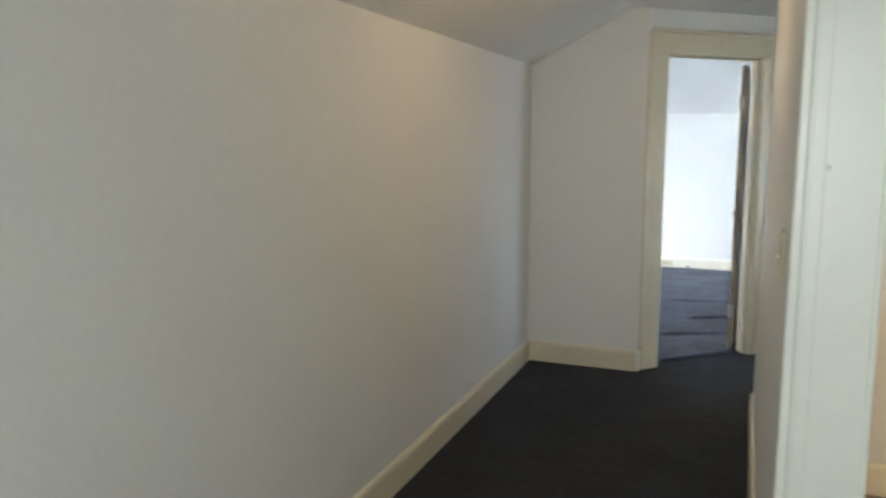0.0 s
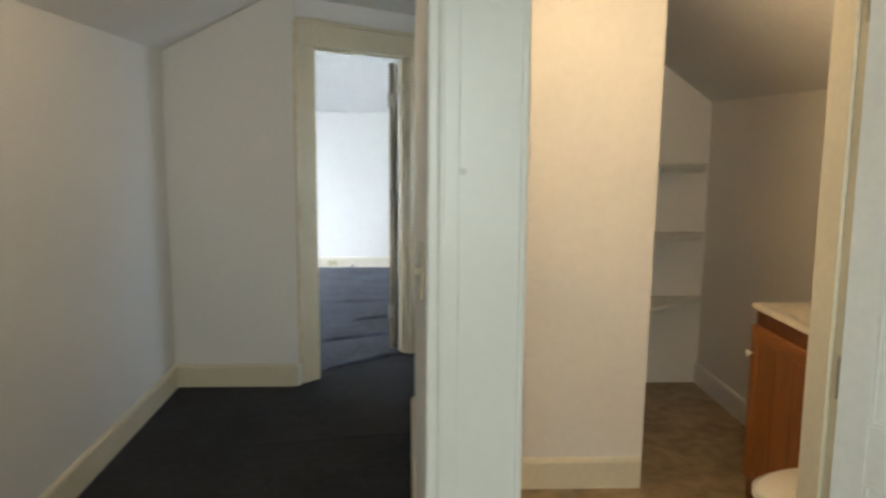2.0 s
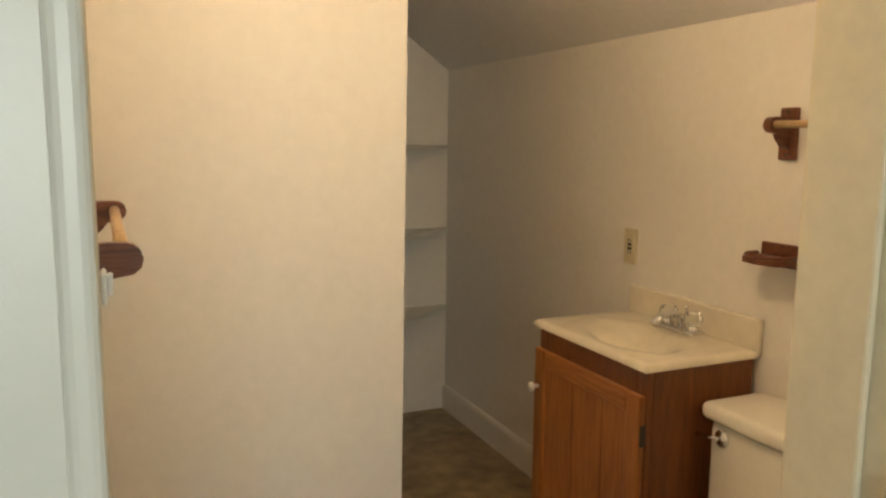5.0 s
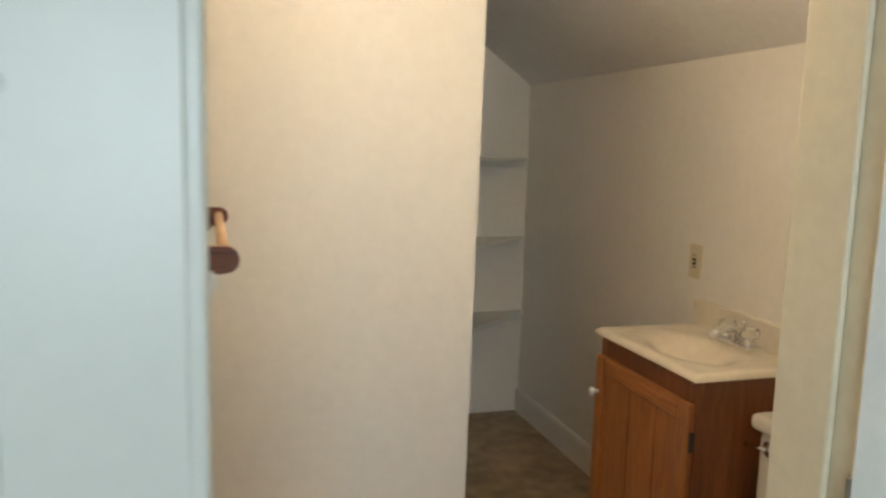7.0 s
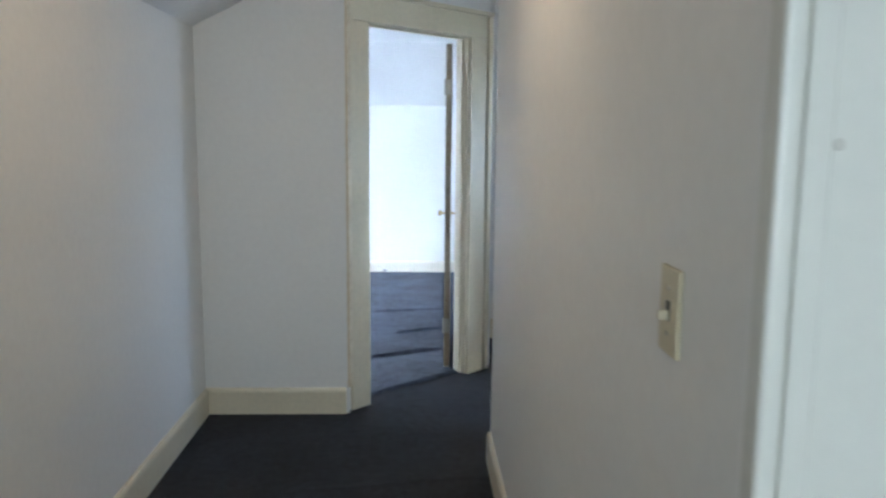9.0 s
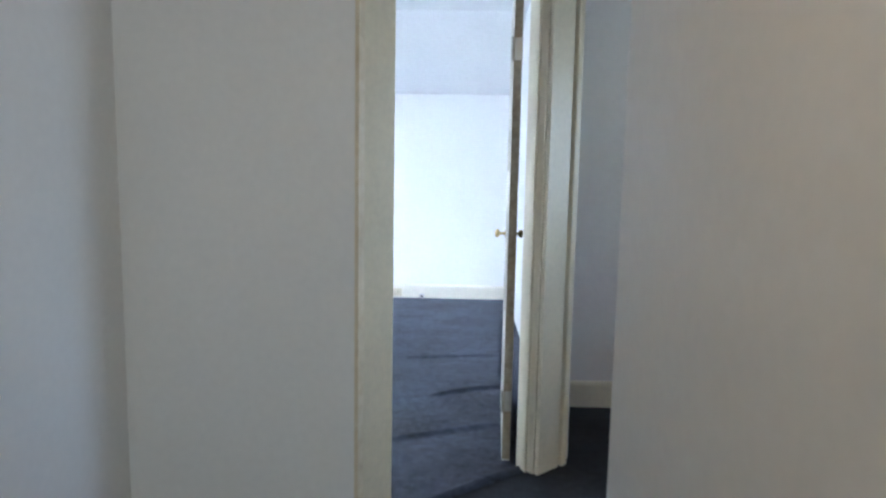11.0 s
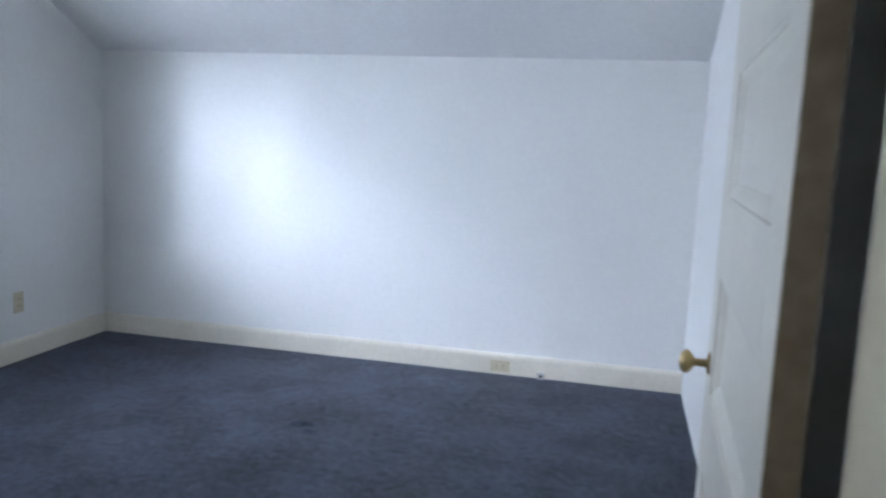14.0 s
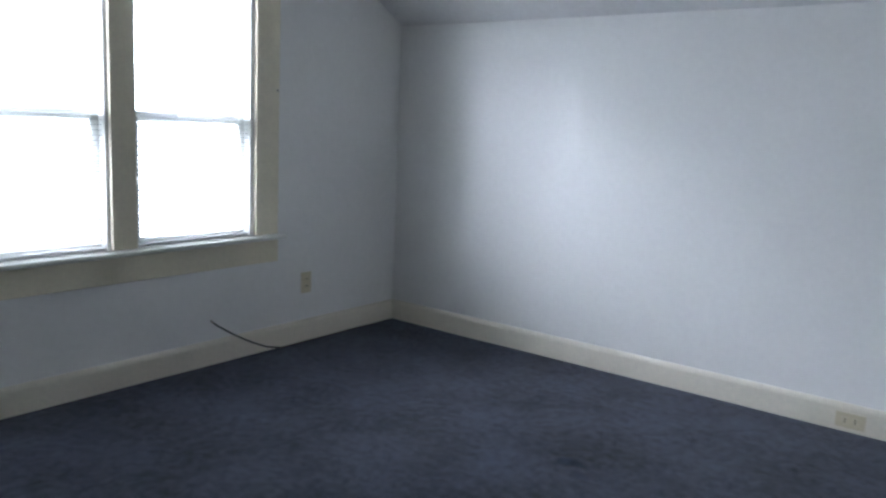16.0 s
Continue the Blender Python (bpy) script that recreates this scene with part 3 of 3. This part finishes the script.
def ceiling_lamp(name, x, y, z, label):
    d = base(name, (x, y, z), label, "ceiling lamp")
    part("canopy", lathe([(0.004, 0), (0.062, 0), (0.062, -0.012), (0.045, -0.025), (0.02, -0.03)], (x, y, z), 'Z'), M_WHITE, d, "", True)
    part("socket", lathe([(0.02, -0.03), (0.02, -0.07), (0.017, -0.072)], (x, y, z), 'Z', 18), M_WHITE, d, "", True)
    part("bulb", lathe([(0.013, -0.072), (0.014, -0.085), (0.026, -0.105), (0.030, -0.122), (0.024, -0.142), (0.010, -0.150), (0.001, -0.151)], (x, y, z), 'Z', 20), glow("lit_bulb", (1.0, 0.8, 0.5), 2.5), d, "lit warm bulb", True)
    return d


ceiling_lamp("hall_ceiling_lamp", 0.86, 1.25, CEIL, "white bare-bulb ceiling lamp lit in the hall")
ceiling_lamp("bathroom_ceiling_lamp", 2.18, 0.80, CEIL + 0.003, "white bare-bulb ceiling lamp lit in the bathroom")
ceiling_lamp("side_room_ceiling_lamp", 2.9, 5.5, CEIL + 0.01, "white bare-bulb ceiling lamp lit in the side room")
hole = link("nail_hole", lathe([(0.0065, 0.0), (0.0055, -0.0008), (0.001, -0.001)], (1.5045, 0.0003, 1.448), 'Y', 12), plain("grey_dent", (0.58, 0.565, 0.50)))
tagged(hole, "small grey filled nail hole in the door casing", "nail hole")



def latch_keeper():
    x, y, z = 1.6202, 0.038, 1.322
    d = base("latch_keeper", (x, y, z), "small white painted keeper on the bathroom door jamb", "latch")
    part("plate", box((x, y - 0.009, z - 0.007), (x + 0.0025, y + 0.009, z + 0.007), 0.001), M_WHITE, d)
    part("lip", box((x + 0.0025, y + 0.003, z - 0.005), (x + 0.005, y + 0.008, z + 0.005), 0.001, 2), M_WHITE, d)
    return d


latch_keeper()

# ---------------------------------------------------------------- bathroom things


def vanity():
    x0, x1, y0, y1 = 2.840, 3.186, 1.156, 1.672
    top = 0.822
    d = base("vanity_cabinet", ((x0 + x1) / 2, (y0 + y1) / 2, 0), "brown oak bathroom vanity cabinet with one door", "vanity")
    part("side_panel", box((x0 + 0.018, y0, 0.0025), (x1, y0 + 0.016, top), 0.001), M_OAKSHADE, d)
    part("side_panel", box((x0 + 0.018, y1 - 0.016, 0.0025), (x1, y1, top), 0.001), M_OAKSHADE, d)
    part("back_panel", box((x1 - 0.01, y0 + 0.017, 0.05), (x1 - 0.002, y1 - 0.017, top)), M_OAKSHADE, d)
    part("bottom", box((x0 + 0.02, y0 + 0.017, 0.09), (x1 - 0.012, y1 - 0.017, 0.105)), M_OAKSHADE, d)
    part("kick_board", box((x0 + 0.06, y0 + 0.017, 0.003), (x0 + 0.075, y1 - 0.017, 0.088)), M_OAKSHADE, d)
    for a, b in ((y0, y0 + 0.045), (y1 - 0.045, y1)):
        part("face_stile", box((x0, a, 0.0025), (x0 + 0.017, b, top), 0.0015), M_OAKSHADE, d)
    part("face_rail", box((x0, y0 + 0.046, 0.70), (x0 + 0.017, y1 - 0.046, top), 0.0015), M_OAKSHADE, d)
    part("face_rail", box((x0, y0 + 0.046, 0.09), (x0 + 0.017, y1 - 0.046, 0.13), 0.0015), M_OAKSHADE, d)
    # door, hinged on the side next to the toilet
    a, b, lo, hi = y0 + 0.006, y1 - 0.002, 0.105, 0.757
    f0, f1 = x0 - 0.020, x0 - 0.001
    door = part("door", box((f0 + 0.008, a + 0.05, lo + 0.05), (f1 - 0.002, b - 0.05, hi - 0.055)), M_OAK, d, "oak frame-and-panel door")
    part("door_stile", box((f0, a, lo), (f1, a + 0.055, hi), 0.004, 2), M_OAK, door)
    part("door_stile", box((f0, b - 0.055, lo), (f1, b, hi), 0.004, 2), M_OAK, door)
    part("door_rail", box((f0 + 0.0005, a + 0.0555, hi - 0.055), (f1, b - 0.0555, hi), 0.003, 1), M_OAKRAIL, door)
    for q in (0.32, 0.60):
        yy = a + (b - a) * q
        part("board_joint", box((f0 + 0.0065, yy - 0.001, lo + 0.056), (f0 + 0.0085, yy + 0.001, hi - 0.056)), M_OAKSHADE, door)
    part("door_rail", box((f0, a + 0.0555, lo), (f1, b - 0.0555, lo + 0.055), 0.003, 1), M_OAKRAIL, door)
    part("knob", lathe([(0.006, 0), (0.006, -0.012), (0.013, -0.018), (0.014, -0.026), (0.009, -0.031), (0.001, -0.032)], (f0, b - 0.024, 0.640), 'X', 20), M_WHITE, door, "white ceramic knob", True)
    for hz in (0.19, 0.655):
        part("hinge", box((f0 + 0.002, a - 0.008, hz - 0.028), (f1, a - 0.001, hz + 0.028), 0.002), M_DARK, door, "dark bronze hinge")
    return d


vanity()


def vanity_top():
    x0, x1, y0, y1, z1 = 2.821, 3.186, 1.144, 1.688, 0.842
    z0 = 0.8225
    bm = bmesh.new()
    n, k = 44, 30
    cx, cy, rx, ry = 2.975, 1.395, 0.122, 0.190
    rows = []
    for j in range(n + 1):
        row = []
        for i in range(k + 1):
            x, y = x0 + (x1 - x0) * i / k, y0 + (y1 - y0) * j / n
            r = math.hypot((x - cx) / rx, (y - cy) / ry)
            h = -0.10 * (0.5 + 0.5 * math.cos(math.pi * min(1.0, r)))
            e = min(x - x0, y - y0, y1 - y)
            h += -0.007 * max(0.0, 1 - e / 0.006) ** 2
            h += 0.0015 * math.exp(-((r - 1.15) / 0.12) ** 2)
            row.append(bm.verts.new((x, y, z1 + h)))
        rows.append(row)
    for j in range(n):
        for i in range(k):
            bm.faces.new((rows[j][i], rows[j][i + 1], rows[j + 1][i + 1], rows[j + 1][i]))
    edge = [rows[0][i] for i in range(k + 1)] + [rows[j][k] for j in range(1, n + 1)] + [rows[n][i] for i in range(k - 1, -1, -1)] + [rows[j][0] for j in range(n - 1, 0, -1)]
    low = [bm.verts.new((v.co.x, v.co.y, z0)) for v in edge]
    for i in range(len(edge)):
        q = (i + 1) % len(edge)
        bm.faces.new((edge[i], edge[q], low[q], low[i]))
    bmesh.ops.recalc_face_normals(bm, faces=bm.faces)
    d = base("washbasin_top", (cx, cy, z1), "glossy cream cultured-marble washbasin top with an oval bowl", "washbasin")
    part("basin_slab", bm, M_MARBLE, d, "", True)
    part("backsplash", box((x1 - 0.004, y0, z0 + 0.002), (x1 + 0.017, y1, z1 + 0.085), 0.006, 2), M_MARBLE, d)
    part("drain", lathe([(0.001, 0.0), (0.02, 0.0), (0.022, 0.003), (0.016, 0.005), (0.001, 0.005)], (cx, cy, z1 - 0.1), 'Z', 20), M_CHROME, d, "chrome drain ring", True)
    return d


vanity_top()


def faucet():
    x, y, z = 3.125, 1.375, 0.8445
    d = base("faucet", (x, y, z), "chrome washbasin faucet with two clear acrylic handles", "faucet")
    part("base_plate", box((x - 0.028, y - 0.075, z), (x + 0.028, y + 0.075, z + 0.018), 0.008, 3), M_CHROME, d, "", True)
    part("spout", tube([(x + 0.005, y, z + 0.012), (x, y, z + 0.045), (x - 0.03, y, z + 0.058), (x - 0.075, y, z + 0.05), (x - 0.098, y, z + 0.032)], 0.0125, 14), M_CHROME, d, "", True)
    part("lift_rod", lathe([(0.003, 0), (0.003, 0.05), (0.006, 0.052), (0.006, 0.06), (0.001, 0.062)], (x + 0.02, y, z + 0.016), 'Z', 12), M_CHROME, d, "", True)
    for s in (-1, 1):
        st = part("valve_stem", lathe([(0.017, 0), (0.015, 0.012), (0.010, 0.02), (0.001, 0.022)], (x, y + s * 0.052, z + 0.016), 'Z', 18), M_CHROME, d, "", True)
        prof = [(0.012, 0.0), (0.024, 0.004), (0.027, 0.018), (0.024, 0.032), (0.012, 0.037), (0.001, 0.038)]
        bm = lathe(prof, (x, y + s * 0.052, z + 0.034), 'Z', 12)
        part("handle", bm, M_ACRYLIC, st, "clear faceted acrylic handle")
    return d


faucet()


def toilet():
    cy = 0.885
    d = base("toilet", (2.9, cy, 0), "off-white porcelain toilet with closed seat and chrome flush lever", "toilet")
    # tank
    part("tank", box((2.998, cy - 0.225, 0.36), (3.188, cy + 0.225, 0.698), 0.022, 3), M_PORCELAIN, d, "", True)
    part("tank_lid", box((2.974, cy - 0.235, 0.699), (3.192, cy + 0.235, 0.744), 0.018, 4), M_PORCELAIN, d, "", True)
    lever = part("flush_lever", lathe([(0.001, 0.0), (0.022, 0.0), (0.022, -0.005), (0.012, -0.010), (0.001, -0.011)], (2.998, cy + 0.175, 0.660), 'X', 20), M_CHROME, d, "chrome flush lever", True)
    part("arm", tube([(2.985, cy + 0.175, 0.660), (2.979, cy + 0.19, 0.660), (2.977, cy + 0.225, 0.654), (2.978, cy + 0.245, 0.651)], 0.006, 10), M_CHROME, lever, "", True)

    def oval(rx0, rx1, ry, z):
        out = []
        for i in range(36):
            a = 2 * math.pi * i / 36
            r = rx1 if math.cos(a) < 0 else rx0
            out.append((2.80 + r * math.cos(a), cy + ry * math.sin(a), z))
        return out

    def loft(rings):
        bm = bmesh.new()
        vs = [[bm.verts.new(p) for p in r] for r in rings]
        for a, b in zip(vs, vs[1:]):
            for i in range(36):
                bm.faces.new((a[i], a[(i + 1) % 36], b[(i + 1) % 36], b[i]))
        bm.faces.new(vs[0])
        bm.faces.new(vs[-1])
        bmesh.ops.recalc_face_normals(bm, faces=bm.faces)
        return bm

    part("bowl", loft([oval(0.17, 0.15, 0.11, 0.003), oval(0.165, 0.14, 0.10, 0.05), oval(0.16, 0.15, 0.10, 0.16), oval(0.17, 0.24, 0.15, 0.29), oval(0.19, 0.285, 0.18, 0.36), oval(0.19, 0.29, 0.182, 0.375)]), M_PORCELAIN, d, "", True)
    part("tank_shelf", box((2.95, cy - 0.10, 0.22), (3.18, cy + 0.10, 0.359), 0.02, 2), M_PORCELAIN, d)
    part("seat", loft([oval(0.16, 0.292, 0.184, 0.377), oval(0.165, 0.30, 0.19, 0.384), oval(0.16, 0.296, 0.186, 0.394)]), M_PORCELAIN, d, "", True)
    part("seat_lid", loft([oval(0.16, 0.296, 0.186, 0.396), oval(0.162, 0.30, 0.19, 0.402), oval(0.15, 0.27, 0.17, 0.412)]), M_PORCELAIN, d, "", True)
    return d


toilet()
wall_outlet((EAVE_X, 1.717, 1.046), -1, 0.064, 0.115, "ivory plastic electrical outlet above the washbasin", buttons=True)


def bracket_profile(ln, h):
    """The side of a curved wooden arm: flat on top, sweeping in underneath, with a round nose."""
    pts = [(0, h / 2), (ln - 0.02, h / 2)]
    pts += [(ln - 0.02 + 0.02 * math.sin(a), h / 2 - 0.02 + 0.02 * math.cos(a)) for a in (0.5, 1.0, 1.57, 2.1, 2.7)]
    pts += [(ln - 0.035, h / 2 - 0.042), (ln * 0.45, h / 2 - 0.054), (ln * 0.2, h / 2 - 0.072), (0.0, -h / 2)]
    return pts


def towel_bar(name, x, s, y0, y1, z, ln, label, plate_h=0.15):
    """s: the way that the arms point along x."""
    d = base(name, (x, (y0 + y1) / 2, z), label, "towel bar")
    for y in (y0, y1):
        plate = part("plate", box((min(x, x + s * 0.014), y - 0.026, z - plate_h * 0.55), (max(x, x + s * 0.014), y + 0.026, z + plate_h * 0.45), 0.004, 2), M_WALNUT, d)
        for dz in (-plate_h * 0.46, plate_h * 0.36):
            part("screw", lathe([(0.004, 0), (0.004, s * 0.0155)], (x, y, z + dz), 'X', 10), M_DARK, plate)
        bm = prism([(x + s * (0.014 + u), z - 0.005 + v) for u, v in bracket_profile(ln, 0.079)], 1, y - 0.010, y + 0.010)
        part("arm", bm, M_WALNUT, d)
    xb = x + s * (0.014 + ln - 0.022)
    part("dowel", tube([(xb, y0 - 0.004, z + 0.016), (xb, (y0 + y1) / 2, z + 0.015), (xb, y1 + 0.004, z + 0.016)], 0.0095, 14), M_DOWEL, d, "pale wooden dowel", True)
    return d


towel_bar("towel_bar", BATH_X, 1, 0.66, 1.31, 1.228, 0.080, "walnut-stained wooden towel bar with curved brackets and pale dowel", 0.15)
towel_bar("towel_bar", EAVE_X, -1, 0.56, 1.105, 1.416, 0.072, "brown wooden towel bar over the toilet with a pale dowel", 0.13)


def soap_dish():
    x, y, z = EAVE_X, 1.095, 1.098
    d = base("soap_shelf", (x, y, z), "small dark wooden soap shelf on the bathroom wall", "soap shelf")
    part("plate", box((x - 0.014, y - 0.068, z - 0.025), (x, y + 0.068, z + 0.035), 0.003, 2), M_WALNUT, d)
    part("tray", prism([(x - 0.0145, y - 0.068), (x - 0.07, y - 0.068), (x - 0.095, y - 0.05), (x - 0.105, y), (x - 0.095, y + 0.05), (x - 0.07, y + 0.068), (x - 0.0145, y + 0.068)], 2, z - 0.012, z + 0.003), M_WALNUT, d)
    part("lip", tube([(x - 0.03, y - 0.062, z + 0.007), (x - 0.07, y - 0.060, z + 0.008), (x - 0.092, y - 0.042, z + 0.008), (x - 0.099, y, z + 0.008), (x - 0.092, y + 0.042, z + 0.008), (x - 0.07, y + 0.060, z + 0.008), (x - 0.03, y + 0.062, z + 0.007)], 0.005, 8), M_WALNUT, d, "", True)
    return d


soap_dish()


def corner_shelf(z):
    y1 = 3.199
    t = 0.018
    d = base("corner_shelf", (2.7, 3.0, z), "white painted triangular wooden shelf in the closet corner", "shelf", "closet shelves")
    part("board", prism([(2.411, y1), (EAVE_X - 0.004, y1), (EAVE_X - 0.004, y1 - 0.02), (2.411, 2.52)], 2, z - t, z), M_CASING, d)
    part("cleat", box((2.415, y1 - 0.018, z - t - 0.035), (EAVE_X - 0.03, y1, z - t - 0.001), 0.002), M_CASING, d)
    return d


for sz in (1.362, 0.950, 0.553):
    corner_shelf(sz)

# ---------------------------------------------------------------- bedroom things


def window_unit(name, y0, y1, label):
    """A two-sash window in the gable wall, with glass and meeting rail."""
    x_in, x_out = WIN_X - 0.03, WIN_X - 0.11
    mid = 1.19
    w = new(name)
    w.matrix_world = pose(WIN_X - 0.07, (y0 + y1) / 2, SILL_Z)
    tagged(w, label, "window", "", "structure")
    fr = bmesh.new()
    for lo, hi in (((y0 + 0.001, SILL_Z + 0.001), (y0 + 0.018, HEAD_Z - 0.001)), ((y1 - 0.018, SILL_Z + 0.001), (y1 - 0.001, HEAD_Z - 0.001)), ((y0 + 0.019, HEAD_Z - 0.018), (y1 - 0.019, HEAD_Z - 0.001)), ((y0 + 0.019, SILL_Z + 0.001), (y1 - 0.019, SILL_Z + 0.012))):
        add_box(fr, (WIN_X - 0.138, *lo), (WIN_X - 0.002, *hi), 0.002)
    part("window_frame", fr, M_WHITE, w)
    for k, (xs, z0, z1) in enumerate(((x_in - 0.03, SILL_Z + 0.013, mid + 0.02), (x_in - 0.064, mid - 0.02, HEAD_Z - 0.019))):
        sb = bmesh.new()
        a, b = y0 + 0.0185, y1 - 0.0185
        for lo, hi in (((a, z0), (a + 0.038, z1)), ((b - 0.038, z0), (b, z1)), ((a + 0.0385, z0), (b - 0.0385, z0 + 0.045)), ((a + 0.0385, z1 - 0.036), (b - 0.0385, z1))):
            add_box(sb, (xs - 0.015, *lo), (xs + 0.015, *hi), 0.003)
        sash = part("sash", sb, M_WHITE, w)
        pane = part("pane", box((xs - 0.002, a + 0.036, z0 + 0.042), (xs + 0.002, b - 0.036, z1 - 0.034)), M_GLASS, sash)
        pane.visible_shadow = False
    return w


WINDOWS = ((5.001, 5.649), (5.756, 6.399))
window_unit("window_1", *WINDOWS[0], "white double-hung window washed out by daylight")
window_unit("window_2", *WINDOWS[1], "white double-hung window washed out by daylight")


def window_trim():
    x = WIN_X
    bm = casing_board(bmesh.new(), (x, 6.402, SILL_Z + 0.021), (x + 0.02, 6.545, HEAD_Z + 0.005))
    casing_board(bm, (x, 4.855, SILL_Z + 0.021), (x + 0.02, 4.998, HEAD_Z + 0.005))
    casing_board(bm, (x, 5.645, SILL_Z + 0.021), (x + 0.02, 5.760, HEAD_Z + 0.004))
    casing_board(bm, (x, 4.84, HEAD_Z + 0.006), (x + 0.021, 6.56, HEAD_Z + 0.14))
    return bm


structure("trim_window_casing", window_trim(), M_TRIM, "cream painted casing round the double window")
structure("window_sill", box((WIN_X - 0.02, 4.83, SILL_Z - 0.004), (WIN_X + 0.06, 6.575, SILL_Z + 0.018), 0.008, 3), M_CASING, "cream painted window stool with a rounded nose")
structure("window_apron", box((WIN_X, 4.86, SILL_Z - 0.125), (WIN_X + 0.018, 6.55, SILL_Z - 0.005), 0.004, 2), M_TRIM, "cream painted apron under the window stool")


def mini_blind(y0, y1, label):
    x = WIN_X - 0.022
    d = base("window_blind", (x, (y0 + y1) / 2, HEAD_Z - 0.03), label, "window blind", "bedroom blinds")
    a, b = y0 + 0.022, y1 - 0.022
    part("head_rail", box((x - 0.014, a, HEAD_Z - 0.045), (x + 0.014, b, HEAD_Z - 0.019), 0.002), M_BLIND, d)
    part("bottom_rail", box((x - 0.012, a, SILL_Z + 0.026), (x + 0.012, b, SILL_Z + 0.036), 0.003), M_BLIND, d)
    bm = prism([(-0.012, -0.0006), (-0.006, 0.0008), (0.0, 0.0013), (0.006, 0.0008), (0.012, -0.0006), (0.012, -0.0011), (0.0, 0.0008), (-0.012, -0.0011)], 1, a - (y0 + y1) / 2, b - (y0 + y1) / 2)
    me = bpy.data.meshes.new("slat")
    bm.to_mesh(me)
    bm.free()
    me.materials.append(M_BLIND)
    z = SILL_Z + 0.055
    inv = d.matrix_world.inverted()
    while z < HEAD_Z - 0.055:
        s = new("slat", me)
        s.parent = d
        s.matrix_parent_inverse = inv
        s.matrix_basis = pose(x, (y0 + y1) / 2, z, 0, 6, 0)
        z += 0.0215
    for q in (0.09, 0.91):
        yy = a + (b - a) * q
        part("ladder_cord", box((x + 0.0125, yy - 0.001, SILL_Z + 0.036), (x + 0.0140, yy + 0.001, HEAD_Z - 0.045)), M_BLIND, d)
    return d


mini_blind(*WINDOWS[0], "white lowered mini blind with open slats, glowing with daylight")
mini_blind(*WINDOWS[1], "white lowered mini blind with open slats, glowing with daylight")
day = glow("bright_sky", (0.90, 0.96, 1.0), 3.5)
structure("backdrop_sky", box((-14.1, -14.0, -4.0), (-14.0, 26.0, 6.2)), day, "plain bright overcast sky beyond the window")
structure("ground", box((-60, -60, -3.2), (60, 60, -3.1)), material("pale_ground", (0.32, 0.33, 0.28), 0.9, vary=0.2, big=0.5, fine=9), "pale ground outside, one storey below")

wall_outlet((WIN_X, 6.762, 0.33), 1, 0.072, 0.115, "ivory plastic electrical outlet on the gable wall")
wall_outlet((0.525, FAR_Y - 0.018, 0.056), -1, 0.115, 0.066, "ivory plastic outlet lying sideways on the baseboard", 'x')


def wall_jack():
    d = base("cable_jack", (0.76, FAR_Y - 0.018, 0.03), "small grey cable jack at the foot of the baseboard", "cable jack")
    part("body", box((0.738, FAR_Y - 0.044, 0.004), (0.782, FAR_Y - 0.0185, 0.046), 0.008, 3), M_JACK, d)
    part("socket", lathe([(0.008, 0), (0.008, -0.012), (0.004, -0.013)], (0.76, FAR_Y - 0.044, 0.026), 'Y', 14), M_DARK, d, "", True)
    return d


wall_jack()


def cable():
    x = WIN_X + 0.03
    pts = [(x + 0.03, 6.115, 0.232), (x + 0.028, 6.135, 0.215), (x + 0.024, 6.20, 0.172), (x + 0.02, 6.28, 0.124), (x + 0.018, 6.37, 0.076), (x + 0.015, 6.46, 0.036), (x + 0.012, 6.56, 0.010), (x + 0.008, 6.70, 0.009), (x + 0.004, 6.90, 0.008), (x, 7.15, 0.008), (x + 0.01, 7.38, 0.008)]
    d = base("coaxial_cable", (x, 6.6, 0), "black coaxial cable curling up from the carpet edge", "cable")
    part("lead", tube(pts, 0.0045, 8), M_CABLE, d, "", True)
    part("plug", tube([(x + 0.032, 6.103, 0.242), (x + 0.030, 6.117, 0.230)], 0.0065, 10), M_STEEL, d, "metal screw plug", True)
    return d


cable()
nail = link("nail", lathe([(0.004, 0), (0.0045, 0.004), (0.001, 0.005)], (WIN_X + 0.0195, 6.53, 1.345), 'X', 10), M_DARK)
tagged(nail, "small dark nail in the window casing", "nail")

# ---------------------------------------------------------------- wooden floor of the side room
plank = box((0, 0, 0), (0.085, 1.58, 0.008), 0.0012)
plank_mesh = bpy.data.meshes.new("plank")
plank.to_mesh(plank_mesh)
plank.free()
plank_mesh.materials.append(M_PLANK)
side_floor = bpy.data.objects["floor_side_room"]
for i in range(17):
    p = new("plank", plank_mesh)
    p.parent = side_floor
    p.location = (EAST_X + 0.105 + i * 0.0865, GREY_Y + 0.12, 0.003)
